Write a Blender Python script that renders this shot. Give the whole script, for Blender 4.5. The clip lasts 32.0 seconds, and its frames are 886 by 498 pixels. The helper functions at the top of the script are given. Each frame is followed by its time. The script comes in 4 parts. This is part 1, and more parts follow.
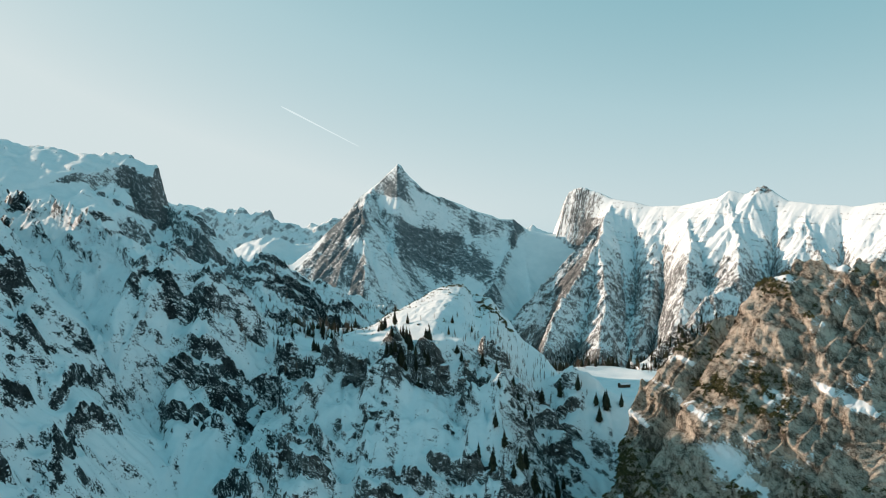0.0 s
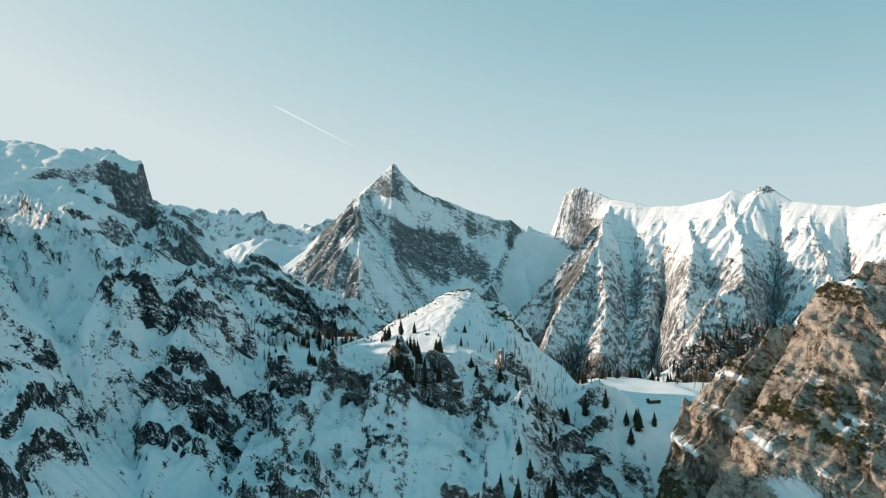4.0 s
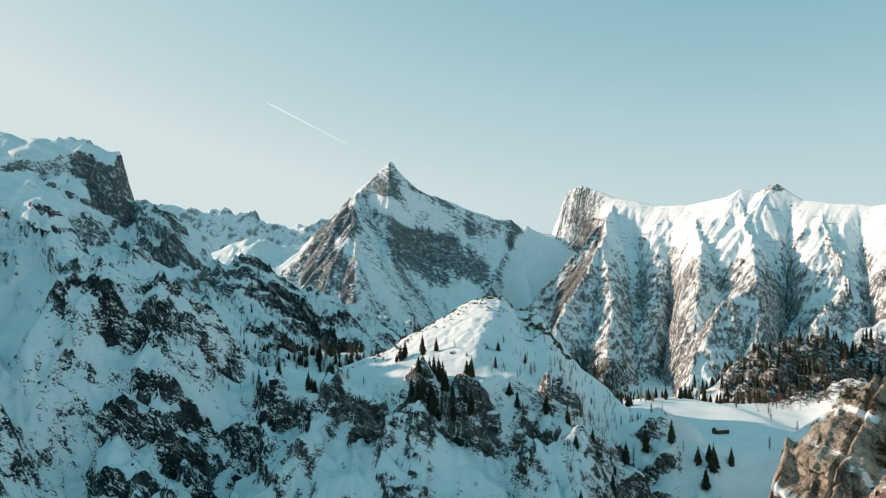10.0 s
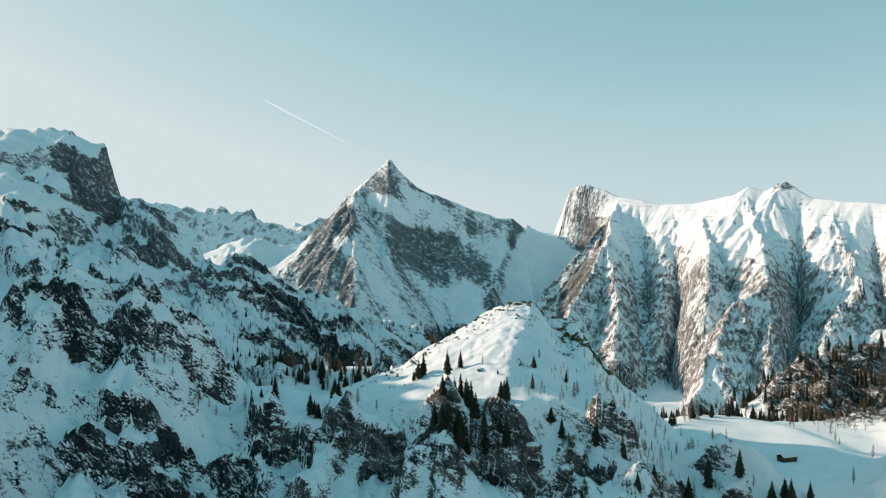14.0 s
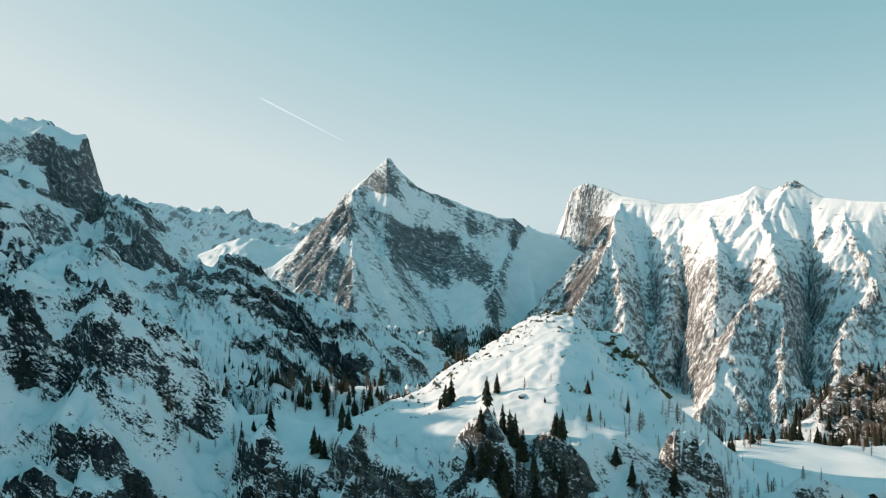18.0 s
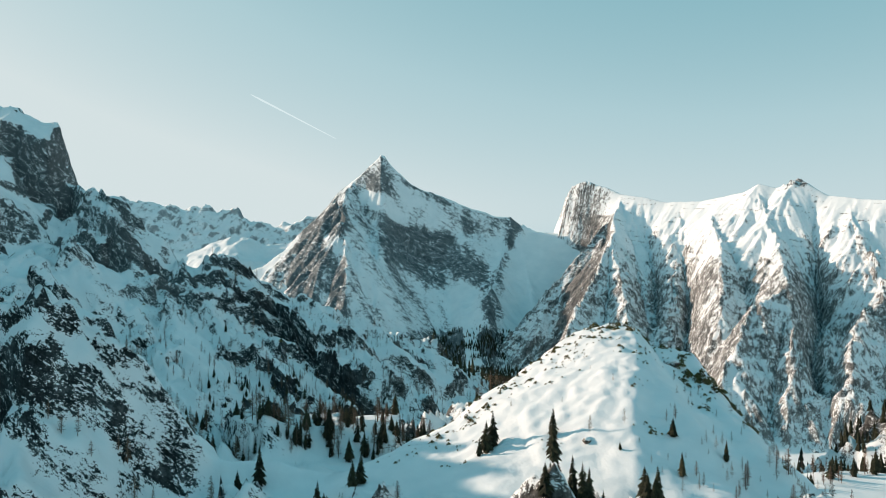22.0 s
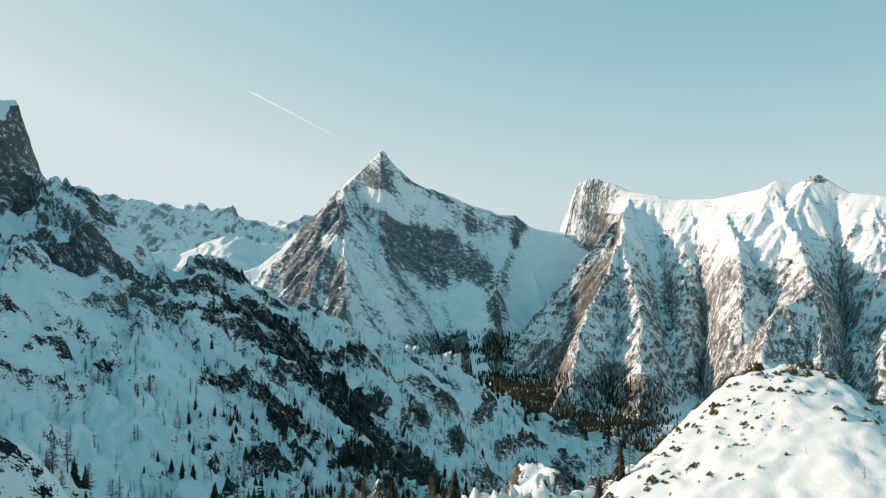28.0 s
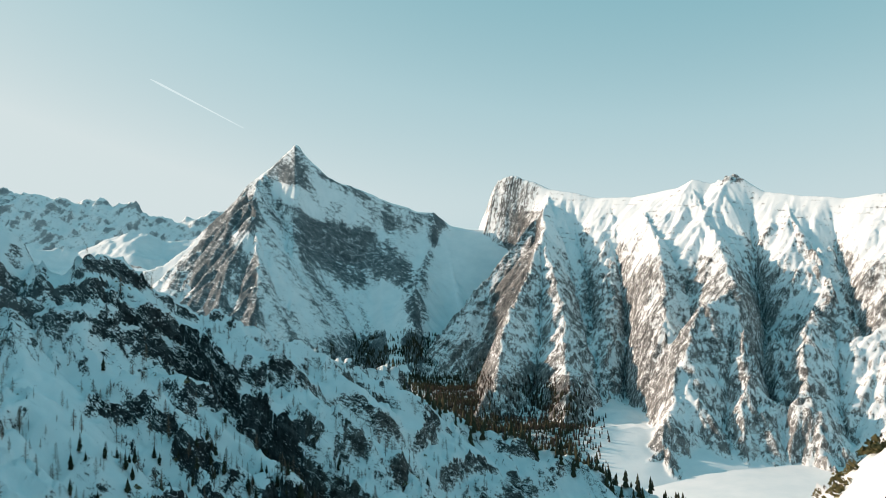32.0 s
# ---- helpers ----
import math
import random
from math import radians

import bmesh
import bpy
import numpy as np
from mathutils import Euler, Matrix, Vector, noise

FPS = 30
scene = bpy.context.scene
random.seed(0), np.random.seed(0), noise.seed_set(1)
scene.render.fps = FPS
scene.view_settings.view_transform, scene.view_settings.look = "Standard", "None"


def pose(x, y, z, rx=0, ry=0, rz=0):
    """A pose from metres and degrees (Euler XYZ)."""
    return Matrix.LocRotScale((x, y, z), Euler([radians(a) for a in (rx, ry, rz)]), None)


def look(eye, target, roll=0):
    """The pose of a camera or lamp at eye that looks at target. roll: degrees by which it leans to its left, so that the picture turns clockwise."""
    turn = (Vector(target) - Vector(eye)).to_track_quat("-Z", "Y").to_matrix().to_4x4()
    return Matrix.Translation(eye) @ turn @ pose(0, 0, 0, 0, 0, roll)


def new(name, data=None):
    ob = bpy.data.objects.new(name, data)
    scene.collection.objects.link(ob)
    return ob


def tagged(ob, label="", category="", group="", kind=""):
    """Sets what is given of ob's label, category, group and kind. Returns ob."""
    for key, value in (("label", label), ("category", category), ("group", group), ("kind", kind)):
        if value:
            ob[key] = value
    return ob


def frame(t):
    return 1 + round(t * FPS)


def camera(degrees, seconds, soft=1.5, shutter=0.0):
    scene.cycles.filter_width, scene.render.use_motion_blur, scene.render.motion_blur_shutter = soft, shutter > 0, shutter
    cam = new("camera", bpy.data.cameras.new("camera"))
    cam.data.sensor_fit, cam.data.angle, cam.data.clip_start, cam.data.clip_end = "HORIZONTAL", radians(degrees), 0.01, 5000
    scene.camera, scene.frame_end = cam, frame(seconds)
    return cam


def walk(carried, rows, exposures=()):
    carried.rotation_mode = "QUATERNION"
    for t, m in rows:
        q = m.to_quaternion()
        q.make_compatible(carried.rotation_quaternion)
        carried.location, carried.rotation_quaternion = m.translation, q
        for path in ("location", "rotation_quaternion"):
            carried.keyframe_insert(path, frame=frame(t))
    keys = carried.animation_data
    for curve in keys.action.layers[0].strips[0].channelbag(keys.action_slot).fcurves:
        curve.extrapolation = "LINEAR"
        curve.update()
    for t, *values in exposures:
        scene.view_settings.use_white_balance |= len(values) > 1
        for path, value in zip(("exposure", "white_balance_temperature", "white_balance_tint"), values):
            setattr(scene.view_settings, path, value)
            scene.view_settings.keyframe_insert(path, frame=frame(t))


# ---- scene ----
cam = camera(56.0, 32.0, soft=0.5)
PATH = [
    (0, pose(0.00, 0.00, 0.00, 90.599, 0.0, -0.200)),
    (1, pose(-2.61, 14.63, 0.09, 90.615, 0.0, -0.351)),
    (2, pose(-5.22, 29.27, 0.18, 90.635, 0.0, -0.486)),
    (3, pose(-7.83, 43.93, 0.27, 90.661, 0.0, -0.591)),
    (3.5, pose(-9.13, 51.27, 0.31, 90.673, 0.0, -0.636)),
    (5.5, pose(-14.36, 80.72, 0.47, 90.696, 0.0, -0.787)),
    (6, pose(-15.67, 88.11, 0.51, 90.703, 0.0, -0.822)),
    (7, pose(-18.29, 102.93, 0.58, 90.716, 0.0, -0.898)),
    (8, pose(-20.91, 117.80, 0.66, 90.725, 0.0, -0.979)),
    (9, pose(-23.54, 132.75, 0.75, 90.731, 0.0, -1.046)),
    (10, pose(-26.18, 147.76, 0.83, 90.729, 0.0, -1.108)),
    (11, pose(-28.83, 162.86, 0.92, 90.721, 0.0, -1.161)),
    (12, pose(-31.48, 178.05, 1.02, 90.708, 0.0, -1.210)),
    (13, pose(-34.15, 193.34, 1.12, 90.699, 0.0, -1.260)),
    (14, pose(-36.82, 208.73, 1.23, 90.695, 0.0, -1.313)),
    (14.5, pose(-38.17, 216.46, 1.29, 90.693, 0.0, -1.338)),
    (16.5, pose(-43.57, 247.71, 1.55, 90.698, 0.0, -1.419)),
    (17, pose(-44.93, 255.60, 1.62, 90.704, 0.0, -1.452)),
    (18, pose(-47.66, 271.49, 1.77, 90.712, 0.0, -1.547)),
    (19, pose(-50.41, 287.52, 1.93, 90.715, 0.0, -1.687)),
    (20, pose(-53.17, 303.70, 2.11, 90.712, 0.0, -1.844)),
    (21, pose(-55.95, 320.04, 2.30, 90.699, 0.0, -1.998)),
    (22, pose(-58.76, 336.55, 2.51, 90.681, 0.0, -2.140)),
    (23, pose(-61.58, 353.23, 2.73, 90.669, 0.0, -2.260)),
    (24, pose(-64.42, 370.09, 2.97, 90.654, 0.0, -2.348)),
    (25, pose(-67.28, 387.14, 3.23, 90.634, 0.0, -2.405)),
    (25.5, pose(-68.72, 395.74, 3.37, 90.626, 0.0, -2.423)),
    (27.5, pose(-74.55, 430.65, 3.98, 90.623, 0.0, -2.406)),
    (28, pose(-76.02, 439.51, 4.14, 90.625, 0.0, -2.415)),
    (28.5, pose(-77.50, 448.43, 4.31, 90.625, 0.0, -2.426)),
    (29, pose(-78.98, 457.40, 4.49, 90.624, 0.0, -2.898)),
    (29.5, pose(-80.47, 466.43, 4.67, 90.617, 0.0, -3.791)),
    (30, pose(-81.97, 475.52, 4.86, 90.604, 0.0, -4.799)),
    (30.5, pose(-83.48, 484.66, 5.05, 90.580, 0.0, -5.744)),
    (31, pose(-84.99, 493.87, 5.25, 90.549, 0.0, -6.704)),
    (31.5, pose(-86.51, 503.13, 5.46, 90.513, 0.0, -7.522)),
    (32, pose(-88.03, 512.46, 5.68, 90.476, 0.0, -8.438)),
]
walk(cam, PATH, exposures=[(0.0, 0.4), (32.0, 0.4)])

# ---- light: a low winter sun from beyond the ridge, and a clear sky ----
SUN_ELEV, SUN_AZ = 19.0, 69.0          # degrees above the horizon; degrees from ahead, turned to the valley's shaded side
world = bpy.data.worlds.new("winter_sky")
scene.world = world
world.use_nodes = True
wn = world.node_tree
wn.nodes.clear()
w_out = wn.nodes.new("ShaderNodeOutputWorld")
w_bg = wn.nodes.new("ShaderNodeBackground")
w_sky = wn.nodes.new("ShaderNodeTexSky")
w_sky.sky_type = "NISHITA"
w_sky.sun_disc = False
w_sky.sun_elevation = radians(SUN_ELEV)
w_sky.sun_rotation = radians(-SUN_AZ)
w_sky.altitude = 1500
w_sky.air_density = 1.0
w_sky.dust_density = 3.0
w_sky.ozone_density = 1.0
w_grey = wn.nodes.new("ShaderNodeRGBToBW")
wn.links.new(w_sky.outputs[0], w_grey.inputs[0])
w_span = wn.nodes.new("ShaderNodeMapRange")
w_span.inputs["From Min"].default_value, w_span.inputs["From Max"].default_value = 0.5, 5.0
wn.links.new(w_grey.outputs[0], w_span.inputs["Value"])
# a cold teal sky that pales towards the horizon and the sun
w_tone = wn.nodes.new("ShaderNodeValToRGB")
w_tone.color_ramp.elements[0].color = (0.025, 0.14, 0.21, 1)
w_tone.color_ramp.elements[1].color = (0.66, 0.75, 0.762, 1)
for where, tone in ((0.155, (0.12, 0.375, 0.46, 1)), (0.56, (0.42, 0.605, 0.655, 1))):
    w_tone.color_ramp.elements.new(where).color = tone
wn.links.new(w_span.outputs[0], w_tone.inputs[0])
wn.links.new(w_tone.outputs[0], w_bg.inputs[0])
w_bg.inputs[1].default_value = 0.76
wn.links.new(w_bg.outputs[0], w_out.inputs[0])

sun = new("sun", bpy.data.lights.new("sun", "SUN"))
sun.data.energy, sun.data.angle, sun.data.color = 4.0, radians(0.6), (1.0, 0.735, 0.565)
sun_from = Vector((-math.sin(radians(SUN_AZ)) * math.cos(radians(SUN_ELEV)), math.cos(radians(SUN_AZ)) * math.cos(radians(SUN_ELEV)), math.sin(radians(SUN_ELEV))))
sun.matrix_world = look(sun_from * 900, (0, 0, 0))


# ---- noise and ridge fields, in metres ----
def hashed(ix, iy, seed):
    n = (ix * 374761393 + iy * 668265263 + seed * 974634397) & 0x7FFFFFFF
    n = ((n ^ (n >> 13)) * 1274126177) & 0x7FFFFFFF
    return (n ^ (n >> 16)) & 0xFFFF


def perlin(x, y, seed=0):
    """Gradient noise, about -0.7 to 0.7."""
    x0, y0 = np.floor(x).astype(np.int64), np.floor(y).astype(np.int64)
    fx, fy = x - x0, y - y0
    u, v = fx * fx * fx * (fx * (fx * 6 - 15) + 10), fy * fy * fy * (fy * (fy * 6 - 15) + 10)

    def corner(i, j):
        a = hashed(x0 + i, y0 + j, seed) * (2 * math.pi / 65536.0)
        return np.cos(a) * (fx - i) + np.sin(a) * (fy - j)

    top = corner(0, 0) * (1 - u) + corner(1, 0) * u
    low = corner(0, 1) * (1 - u) + corner(1, 1) * u
    return top * (1 - v) + low * v


def fbm(x, y, size, octaves, seed, gain=0.5):
    total, amp, norm = 0.0, 1.0, 0.0
    for o in range(octaves):
        k = 2.03 ** o / size
        total = total + amp * perlin(x * k + 17.3 * o, y * k - 9.1 * o, seed + o)
        norm, amp = norm + amp, amp * gain
    return total / norm


def ridged(x, y, size, octaves, seed, gain=0.55):
    """Sharp-crested noise, 0 to 1."""
    total, amp, norm, w = 0.0, 1.0, 0.0, 1.0
    for o in range(octaves):
        k = 2.07 ** o / size
        r = (1 - np.minimum(1.0, 1.6 * np.abs(perlin(x * k + 5.7 * o, y * k + 3.3 * o, seed + o)))) ** 2
        total = total + amp * r * w
        w = np.clip(r * 1.6, 0.25, 1)
        norm, amp = norm + amp, amp * gain
    return total / norm


def blocks(x, y, size, seed, tilt=0.6):
    """Broken rock: blocks with flat, tilted tops and clefts between them; about -0.5 to 0.5, and 1 on the clefts."""
    x, y = x / size, y / size
    ix, iy = np.floor(x).astype(np.int64), np.floor(y).astype(np.int64)
    f1, f2, top = np.full(x.shape, 9.0), np.full(x.shape, 9.0), np.zeros(x.shape)
    for i in (-1, 0, 1):
        for j in (-1, 0, 1):
            a = hashed(ix + i, iy + j, seed) / 65536.0
            b = hashed(ix + i, iy + j, seed + 7) / 65536.0
            c = hashed(ix + i, iy + j, seed + 13) / 65536.0
            dx, dy = x - (ix + i + a), y - (iy + j + b)
            d = np.abs(dx) * 0.6 + np.abs(dy) * 0.6 + 0.5 * np.hypot(dx, dy)
            near = d < f1
            f2 = np.where(near, f1, np.minimum(f2, d))
            top = np.where(near, (c - 0.5) + tilt * ((a - 0.5) * dy + (b - 0.5) * dx) * 2, top)
            f1 = np.where(near, d, f1)
    return top, step01(0.16, 0.0, f2 - f1)


def step01(a, b, v):
    s = np.clip((v - a) / (b - a), 0, 1)
    return s * s * (3 - 2 * s)


def spine(x, y, pts, left, right, ease=0.0):
    """Height of a ridge that runs through pts and falls off by left and right metres a metre on its two sides."""
    best, near = np.full(x.shape, -1e6), np.full(x.shape, 1e6)
    for (ax, ay, az), (bx, by, bz) in zip(pts, pts[1:]):
        dx, dy = bx - ax, by - ay
        t = np.clip(((x - ax) * dx + (y - ay) * dy) / (dx * dx + dy * dy), 0, 1)
        ox, oy = x - ax - t * dx, y - ay - t * dy
        d = np.hypot(ox, oy)
        fall = np.where(dx * oy - dy * ox > 0, left, right)
        drop = fall * (np.sqrt(d * d + ease * ease) - ease)
        best = np.maximum(best, az + t * (bz - az) - drop)
        near = np.minimum(near, d)
    return best, near


def nearest(x, y, pts):
    """Signed distance to a line: positive on its left; and how far along it, 0 to 1."""
    best, side, along = np.full(x.shape, 1e6), np.zeros(x.shape), np.zeros(x.shape)
    n = len(pts) - 1
    for i, ((ax, ay), (bx, by)) in enumerate(zip(pts, pts[1:])):
        dx, dy = bx - ax, by - ay
        t = np.clip(((x - ax) * dx + (y - ay) * dy) / (dx * dx + dy * dy), 0, 1)
        ox, oy = x - ax - t * dx, y - ay - t * dy
        d = np.hypot(ox, oy)
        closer = d < best
        best = np.where(closer, d, best)
        side = np.where(closer, np.sign(dx * oy - dy * ox), side)
        along = np.where(closer, (i + t) / n, along)
    return best * side, along


def slopes(base, x, y, d):
    """Height of a smooth form and its two slopes."""
    h = base(x, y)
    return h, (base(x + d, y) - h) / d, (base(x, y + d) - h) / d


def runnels(x, y, gx, gy, size, tall, octaves, seed, gain=0.5, branch=0.8):
    """Sharp ribs and gullies that run down the slopes gx, gy and branch into smaller ones; in metres, about -tall to tall."""
    total, amp = np.zeros(x.shape), tall
    for o in range(octaves):
        k = 2.0 ** o / size
        s = np.hypot(gx, gy) + 1e-4
        ux, uy = -gy / s, gx / s
        px, py = x * k + 7.7 * o, y * k - 3.1 * o
        ix, iy = np.floor(px).astype(np.int64), np.floor(py).astype(np.int64)
        c, q = np.zeros(x.shape), np.zeros(x.shape)
        for i in (-1, 0, 1):
            for j in (-1, 0, 1):
                r = hashed(ix + i, iy + j, seed + 31 * o)
                dx = px - (ix + i + 0.25 + 0.5 * (r & 255) / 255.0)
                dy = py - (iy + j + 0.25 + 0.5 * (r >> 8) / 255.0)
                w = np.maximum(0, 1 - (dx * dx + dy * dy) / 1.56) ** 2
                a = 2 * math.pi * (dx * ux + dy * uy)
                c, q = c + w * np.cos(a), q + w * np.sin(a)
        phi = np.arctan2(q, c)
        wave = 1 - 2 * np.abs(phi) / math.pi
        total = total + amp * wave
        turn = -4 * branch * amp * k * np.sign(phi) * np.minimum(1, 3 * (1 - np.abs(wave)))
        gx, gy = gx + turn * ux, gy + turn * uy
        amp = amp * gain
    return total


def smax(a, b, k):
    h = np.clip(0.5 + 0.5 * (a - b) / k, 0, 1)
    return b + (a - b) * h + k * h * (1 - h)


# ---- materials ----
def nodes_of(name):
    m = bpy.data.materials.new(name)
    m.use_nodes = True
    t = m.node_tree
    return m, t, t.nodes["Principled BSDF"]


def add(t, kind, **sets):
    n = t.nodes.new(kind)
    for key, value in sets.items():
        n.inputs[key].default_value = value
    return n


def ramp(t, source, stops):
    r = t.nodes.new("ShaderNodeValToRGB")
    els = r.color_ramp.elements
    while len(els) < len(stops):
        els.new(0.5)
    for e, (p, c) in zip(els, stops):
        e.position, e.color = p, (*c, 1)
    t.links.new(source, r.inputs[0])
    return r


def math_node(t, op, a, b=None, clamp=False):
    n = t.nodes.new("ShaderNodeMath")
    n.operation, n.use_clamp = op, clamp
    for i, v in enumerate((a, b)):
        if v is None:
            continue
        if isinstance(v, (int, float)):
            n.inputs[i].default_value = v
        else:
            t.links.new(v, n.inputs[i])
    return n.outputs[0]


def snow_rock(name, dark, mid, pale, grain, contrast=3.0, edge=0.10, streak=(1, 1, 1), bump=0.35, dip=(0, 0), cracks=0.2, facets=0.25, drip=0.25, span=0.16):
    """Snow on bare rock: the mesh carries how bare each place is, and grain (metres) sets the size of the patches."""
    m, t, p = nodes_of(name)
    geo = t.nodes.new("ShaderNodeNewGeometry")
    maps = t.nodes.new("ShaderNodeMapping")
    maps.vector_type = "TEXTURE"
    maps.inputs["Scale"].default_value = tuple(1 / s for s in streak)
    maps.inputs["Rotation"].default_value = (radians(dip[0]), radians(dip[1]), 0)
    t.links.new(geo.outputs["Position"], maps.inputs["Vector"])
    bare = t.nodes.new("ShaderNodeAttribute")
    bare.attribute_name = "bare"
    n1 = add(t, "ShaderNodeTexNoise", Scale=1 / grain, Detail=5, Roughness=0.62)
    n2 = add(t, "ShaderNodeTexNoise", Scale=5 / grain, Detail=3, Roughness=0.65)
    n3 = add(t, "ShaderNodeTexNoise", Scale=17 / grain, Detail=2, Roughness=0.6)
    for n in (n1, n2, n3):
        t.links.new(maps.outputs[0], n.inputs["Vector"])
    # angular blocks, bent a little by the coarse noise
    bent = t.nodes.new("ShaderNodeVectorMath")
    bent.operation = "MULTIPLY_ADD"
    t.links.new(n2.outputs["Color"], bent.inputs[0])
    bent.inputs[1].default_value = (0.35 * grain, 0.35 * grain, 0.35 * grain)
    t.links.new(maps.outputs[0], bent.inputs[2])
    block = add(t, "ShaderNodeTexVoronoi", Scale=2.2 / grain)
    t.links.new(bent.outputs[0], block.inputs["Vector"])
    tone = t.nodes.new("ShaderNodeRGBToBW")
    t.links.new(block.outputs["Color"], tone.inputs[0])

    def around(source, weight):
        return math_node(t, "MULTIPLY", math_node(t, "SUBTRACT", source, 0.5), weight)

    mix = math_node(t, "ADD", math_node(t, "ADD", around(n1.outputs[0], 0.40 * contrast), around(n2.outputs[0], 0.40 * contrast)),
                    math_node(t, "ADD", around(n3.outputs[0], 0.27 * contrast), around(tone.outputs[0], facets)))
    level = math_node(t, "ADD", bare.outputs["Fac"], mix)
    mask = t.nodes.new("ShaderNodeMapRange")
    mask.interpolation_type = "SMOOTHSTEP"
    mask.inputs["From Min"].default_value, mask.inputs["From Max"].default_value = 0.5 - edge, 0.5 + edge
    t.links.new(level, mask.inputs["Value"])
    # rock: pale and dark beds, fine grain, clefts, and streaks where water runs down
    r1 = add(t, "ShaderNodeTexNoise", Scale=0.55 / grain, Detail=8, Roughness=0.64)
    r2 = add(t, "ShaderNodeTexNoise", Scale=8 / grain, Detail=4, Roughness=0.7)
    for n in (r1, r2):
        t.links.new(maps.outputs[0], n.inputs["Vector"])
    fall = t.nodes.new("ShaderNodeMapping")
    fall.inputs["Scale"].default_value = (1, 1, 0.12)
    t.links.new(geo.outputs["Position"], fall.inputs["Vector"])
    r3 = add(t, "ShaderNodeTexNoise", Scale=3 / grain, Detail=4, Roughness=0.65)
    t.links.new(fall.outputs[0], r3.inputs["Vector"])
    both = math_node(t, "ADD", math_node(t, "ADD", around(r1.outputs[0], 0.75), around(r2.outputs[0], 0.5)), math_node(t, "ADD", around(r3.outputs[0], drip * 1.6), around(tone.outputs[0], 0.12)))
    lift = t.nodes.new("ShaderNodeAttribute")
    lift.attribute_name = "tone"
    both = math_node(t, "ADD", math_node(t, "ADD", both, 0.5), lift.outputs["Fac"])
    split = add(t, "ShaderNodeTexVoronoi", Scale=1.1 / grain)
    split.feature = "DISTANCE_TO_EDGE"
    t.links.new(bent.outputs[0], split.inputs["Vector"])
    cleft = t.nodes.new("ShaderNodeMapRange")
    cleft.inputs["From Min"].default_value, cleft.inputs["From Max"].default_value = 0.0, 0.1
    t.links.new(split.outputs["Distance"], cleft.inputs["Value"])
    gap = math_node(t, "MULTIPLY", math_node(t, "SUBTRACT", 1.0, cleft.outputs[0]), math_node(t, "MULTIPLY", r1.outputs[0], 0.5 * cracks))
    both = math_node(t, "SUBTRACT", both, gap)
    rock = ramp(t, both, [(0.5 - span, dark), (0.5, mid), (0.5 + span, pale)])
    s1 = add(t, "ShaderNodeTexNoise", Scale=0.35 / grain, Detail=4, Roughness=0.6)
    t.links.new(geo.outputs["Position"], s1.inputs["Vector"])
    snow = ramp(t, s1.outputs[0], [(0.3, (0.76, 0.82, 0.85)), (0.7, (0.86, 0.895, 0.915))])
    col = t.nodes.new("ShaderNodeMix")
    col.data_type = "RGBA"
    t.links.new(mask.outputs[0], col.inputs[0])
    t.links.new(snow.outputs[0], col.inputs[6])
    t.links.new(rock.outputs[0], col.inputs[7])
    t.links.new(col.outputs[2], p.inputs["Base Color"])
    p.inputs["Roughness"].default_value = 0.85
    p.inputs["Specular IOR Level"].default_value = 0.2
    relief = math_node(t, "MULTIPLY", both, mask.outputs[0])
    relief = math_node(t, "ADD", math_node(t, "MULTIPLY", relief, 1.6), math_node(t, "MULTIPLY", math_node(t, "SUBTRACT", 1.0, mask.outputs[0]), math_node(t, "ADD", 0.5, math_node(t, "ADD", math_node(t, "MULTIPLY", n1.outputs[0], 0.35), math_node(t, "MULTIPLY", n2.outputs[0], 0.22)))))
    b = t.nodes.new("ShaderNodeBump")
    b.inputs["Strength"].default_value = bump
    b.inputs["Distance"].default_value = grain * 0.25
    t.links.new(relief, b.inputs["Height"])
    t.links.new(b.outputs[0], p.inputs["Normal"])
    return m


# the cold dark cast of shade is put into the mountainside's rock colours
ROCK_NEAR = snow_rock("shade_tinted_limestone_and_snow", (0.008, 0.011, 0.012), (0.032, 0.040, 0.043), (0.10, 0.113, 0.118), 5.0, contrast=3.3, edge=0.035, streak=(0.7, 0.7, 1.6), dip=(8, 40), bump=0.5)
ROCK_KNOLL = snow_rock("knoll_limestone_and_snow", (0.016, 0.017, 0.017), (0.075, 0.076, 0.073), (0.21, 0.205, 0.195), 3.7, contrast=3.2, edge=0.05, streak=(0.75, 0.75, 1.5), dip=(0, 24), bump=0.5)
ROCK_TAN = snow_rock("warm_limestone_cliff", (0.11, 0.092, 0.072), (0.44, 0.385, 0.32), (0.66, 0.60, 0.51), 5.5, contrast=2.8, edge=0.06, streak=(0.75, 0.75, 1.35), bump=1.0, dip=(0, 38), cracks=0.2, facets=0.3, drip=0.3, span=0.13)
# bluish cast of shade and distance is worked into the peak's rock colours
ROCK_PEAK = snow_rock("peak_limestone_and_snow", (0.065, 0.080, 0.088), (0.118, 0.142, 0.153), (0.22, 0.25, 0.26), 13.0, contrast=2.6, edge=0.08, streak=(0.75, 0.75, 1.5), dip=(0, 32), facets=0.2, bump=0.2)
ROCK_MASSIF = snow_rock("massif_limestone_and_snow", (0.048, 0.053, 0.056), (0.14, 0.145, 0.146), (0.31, 0.31, 0.30), 12.0, contrast=3.3, edge=0.045, streak=(1.3, 1.3, 0.7), dip=(0, 10), drip=0.3, bump=0.3)
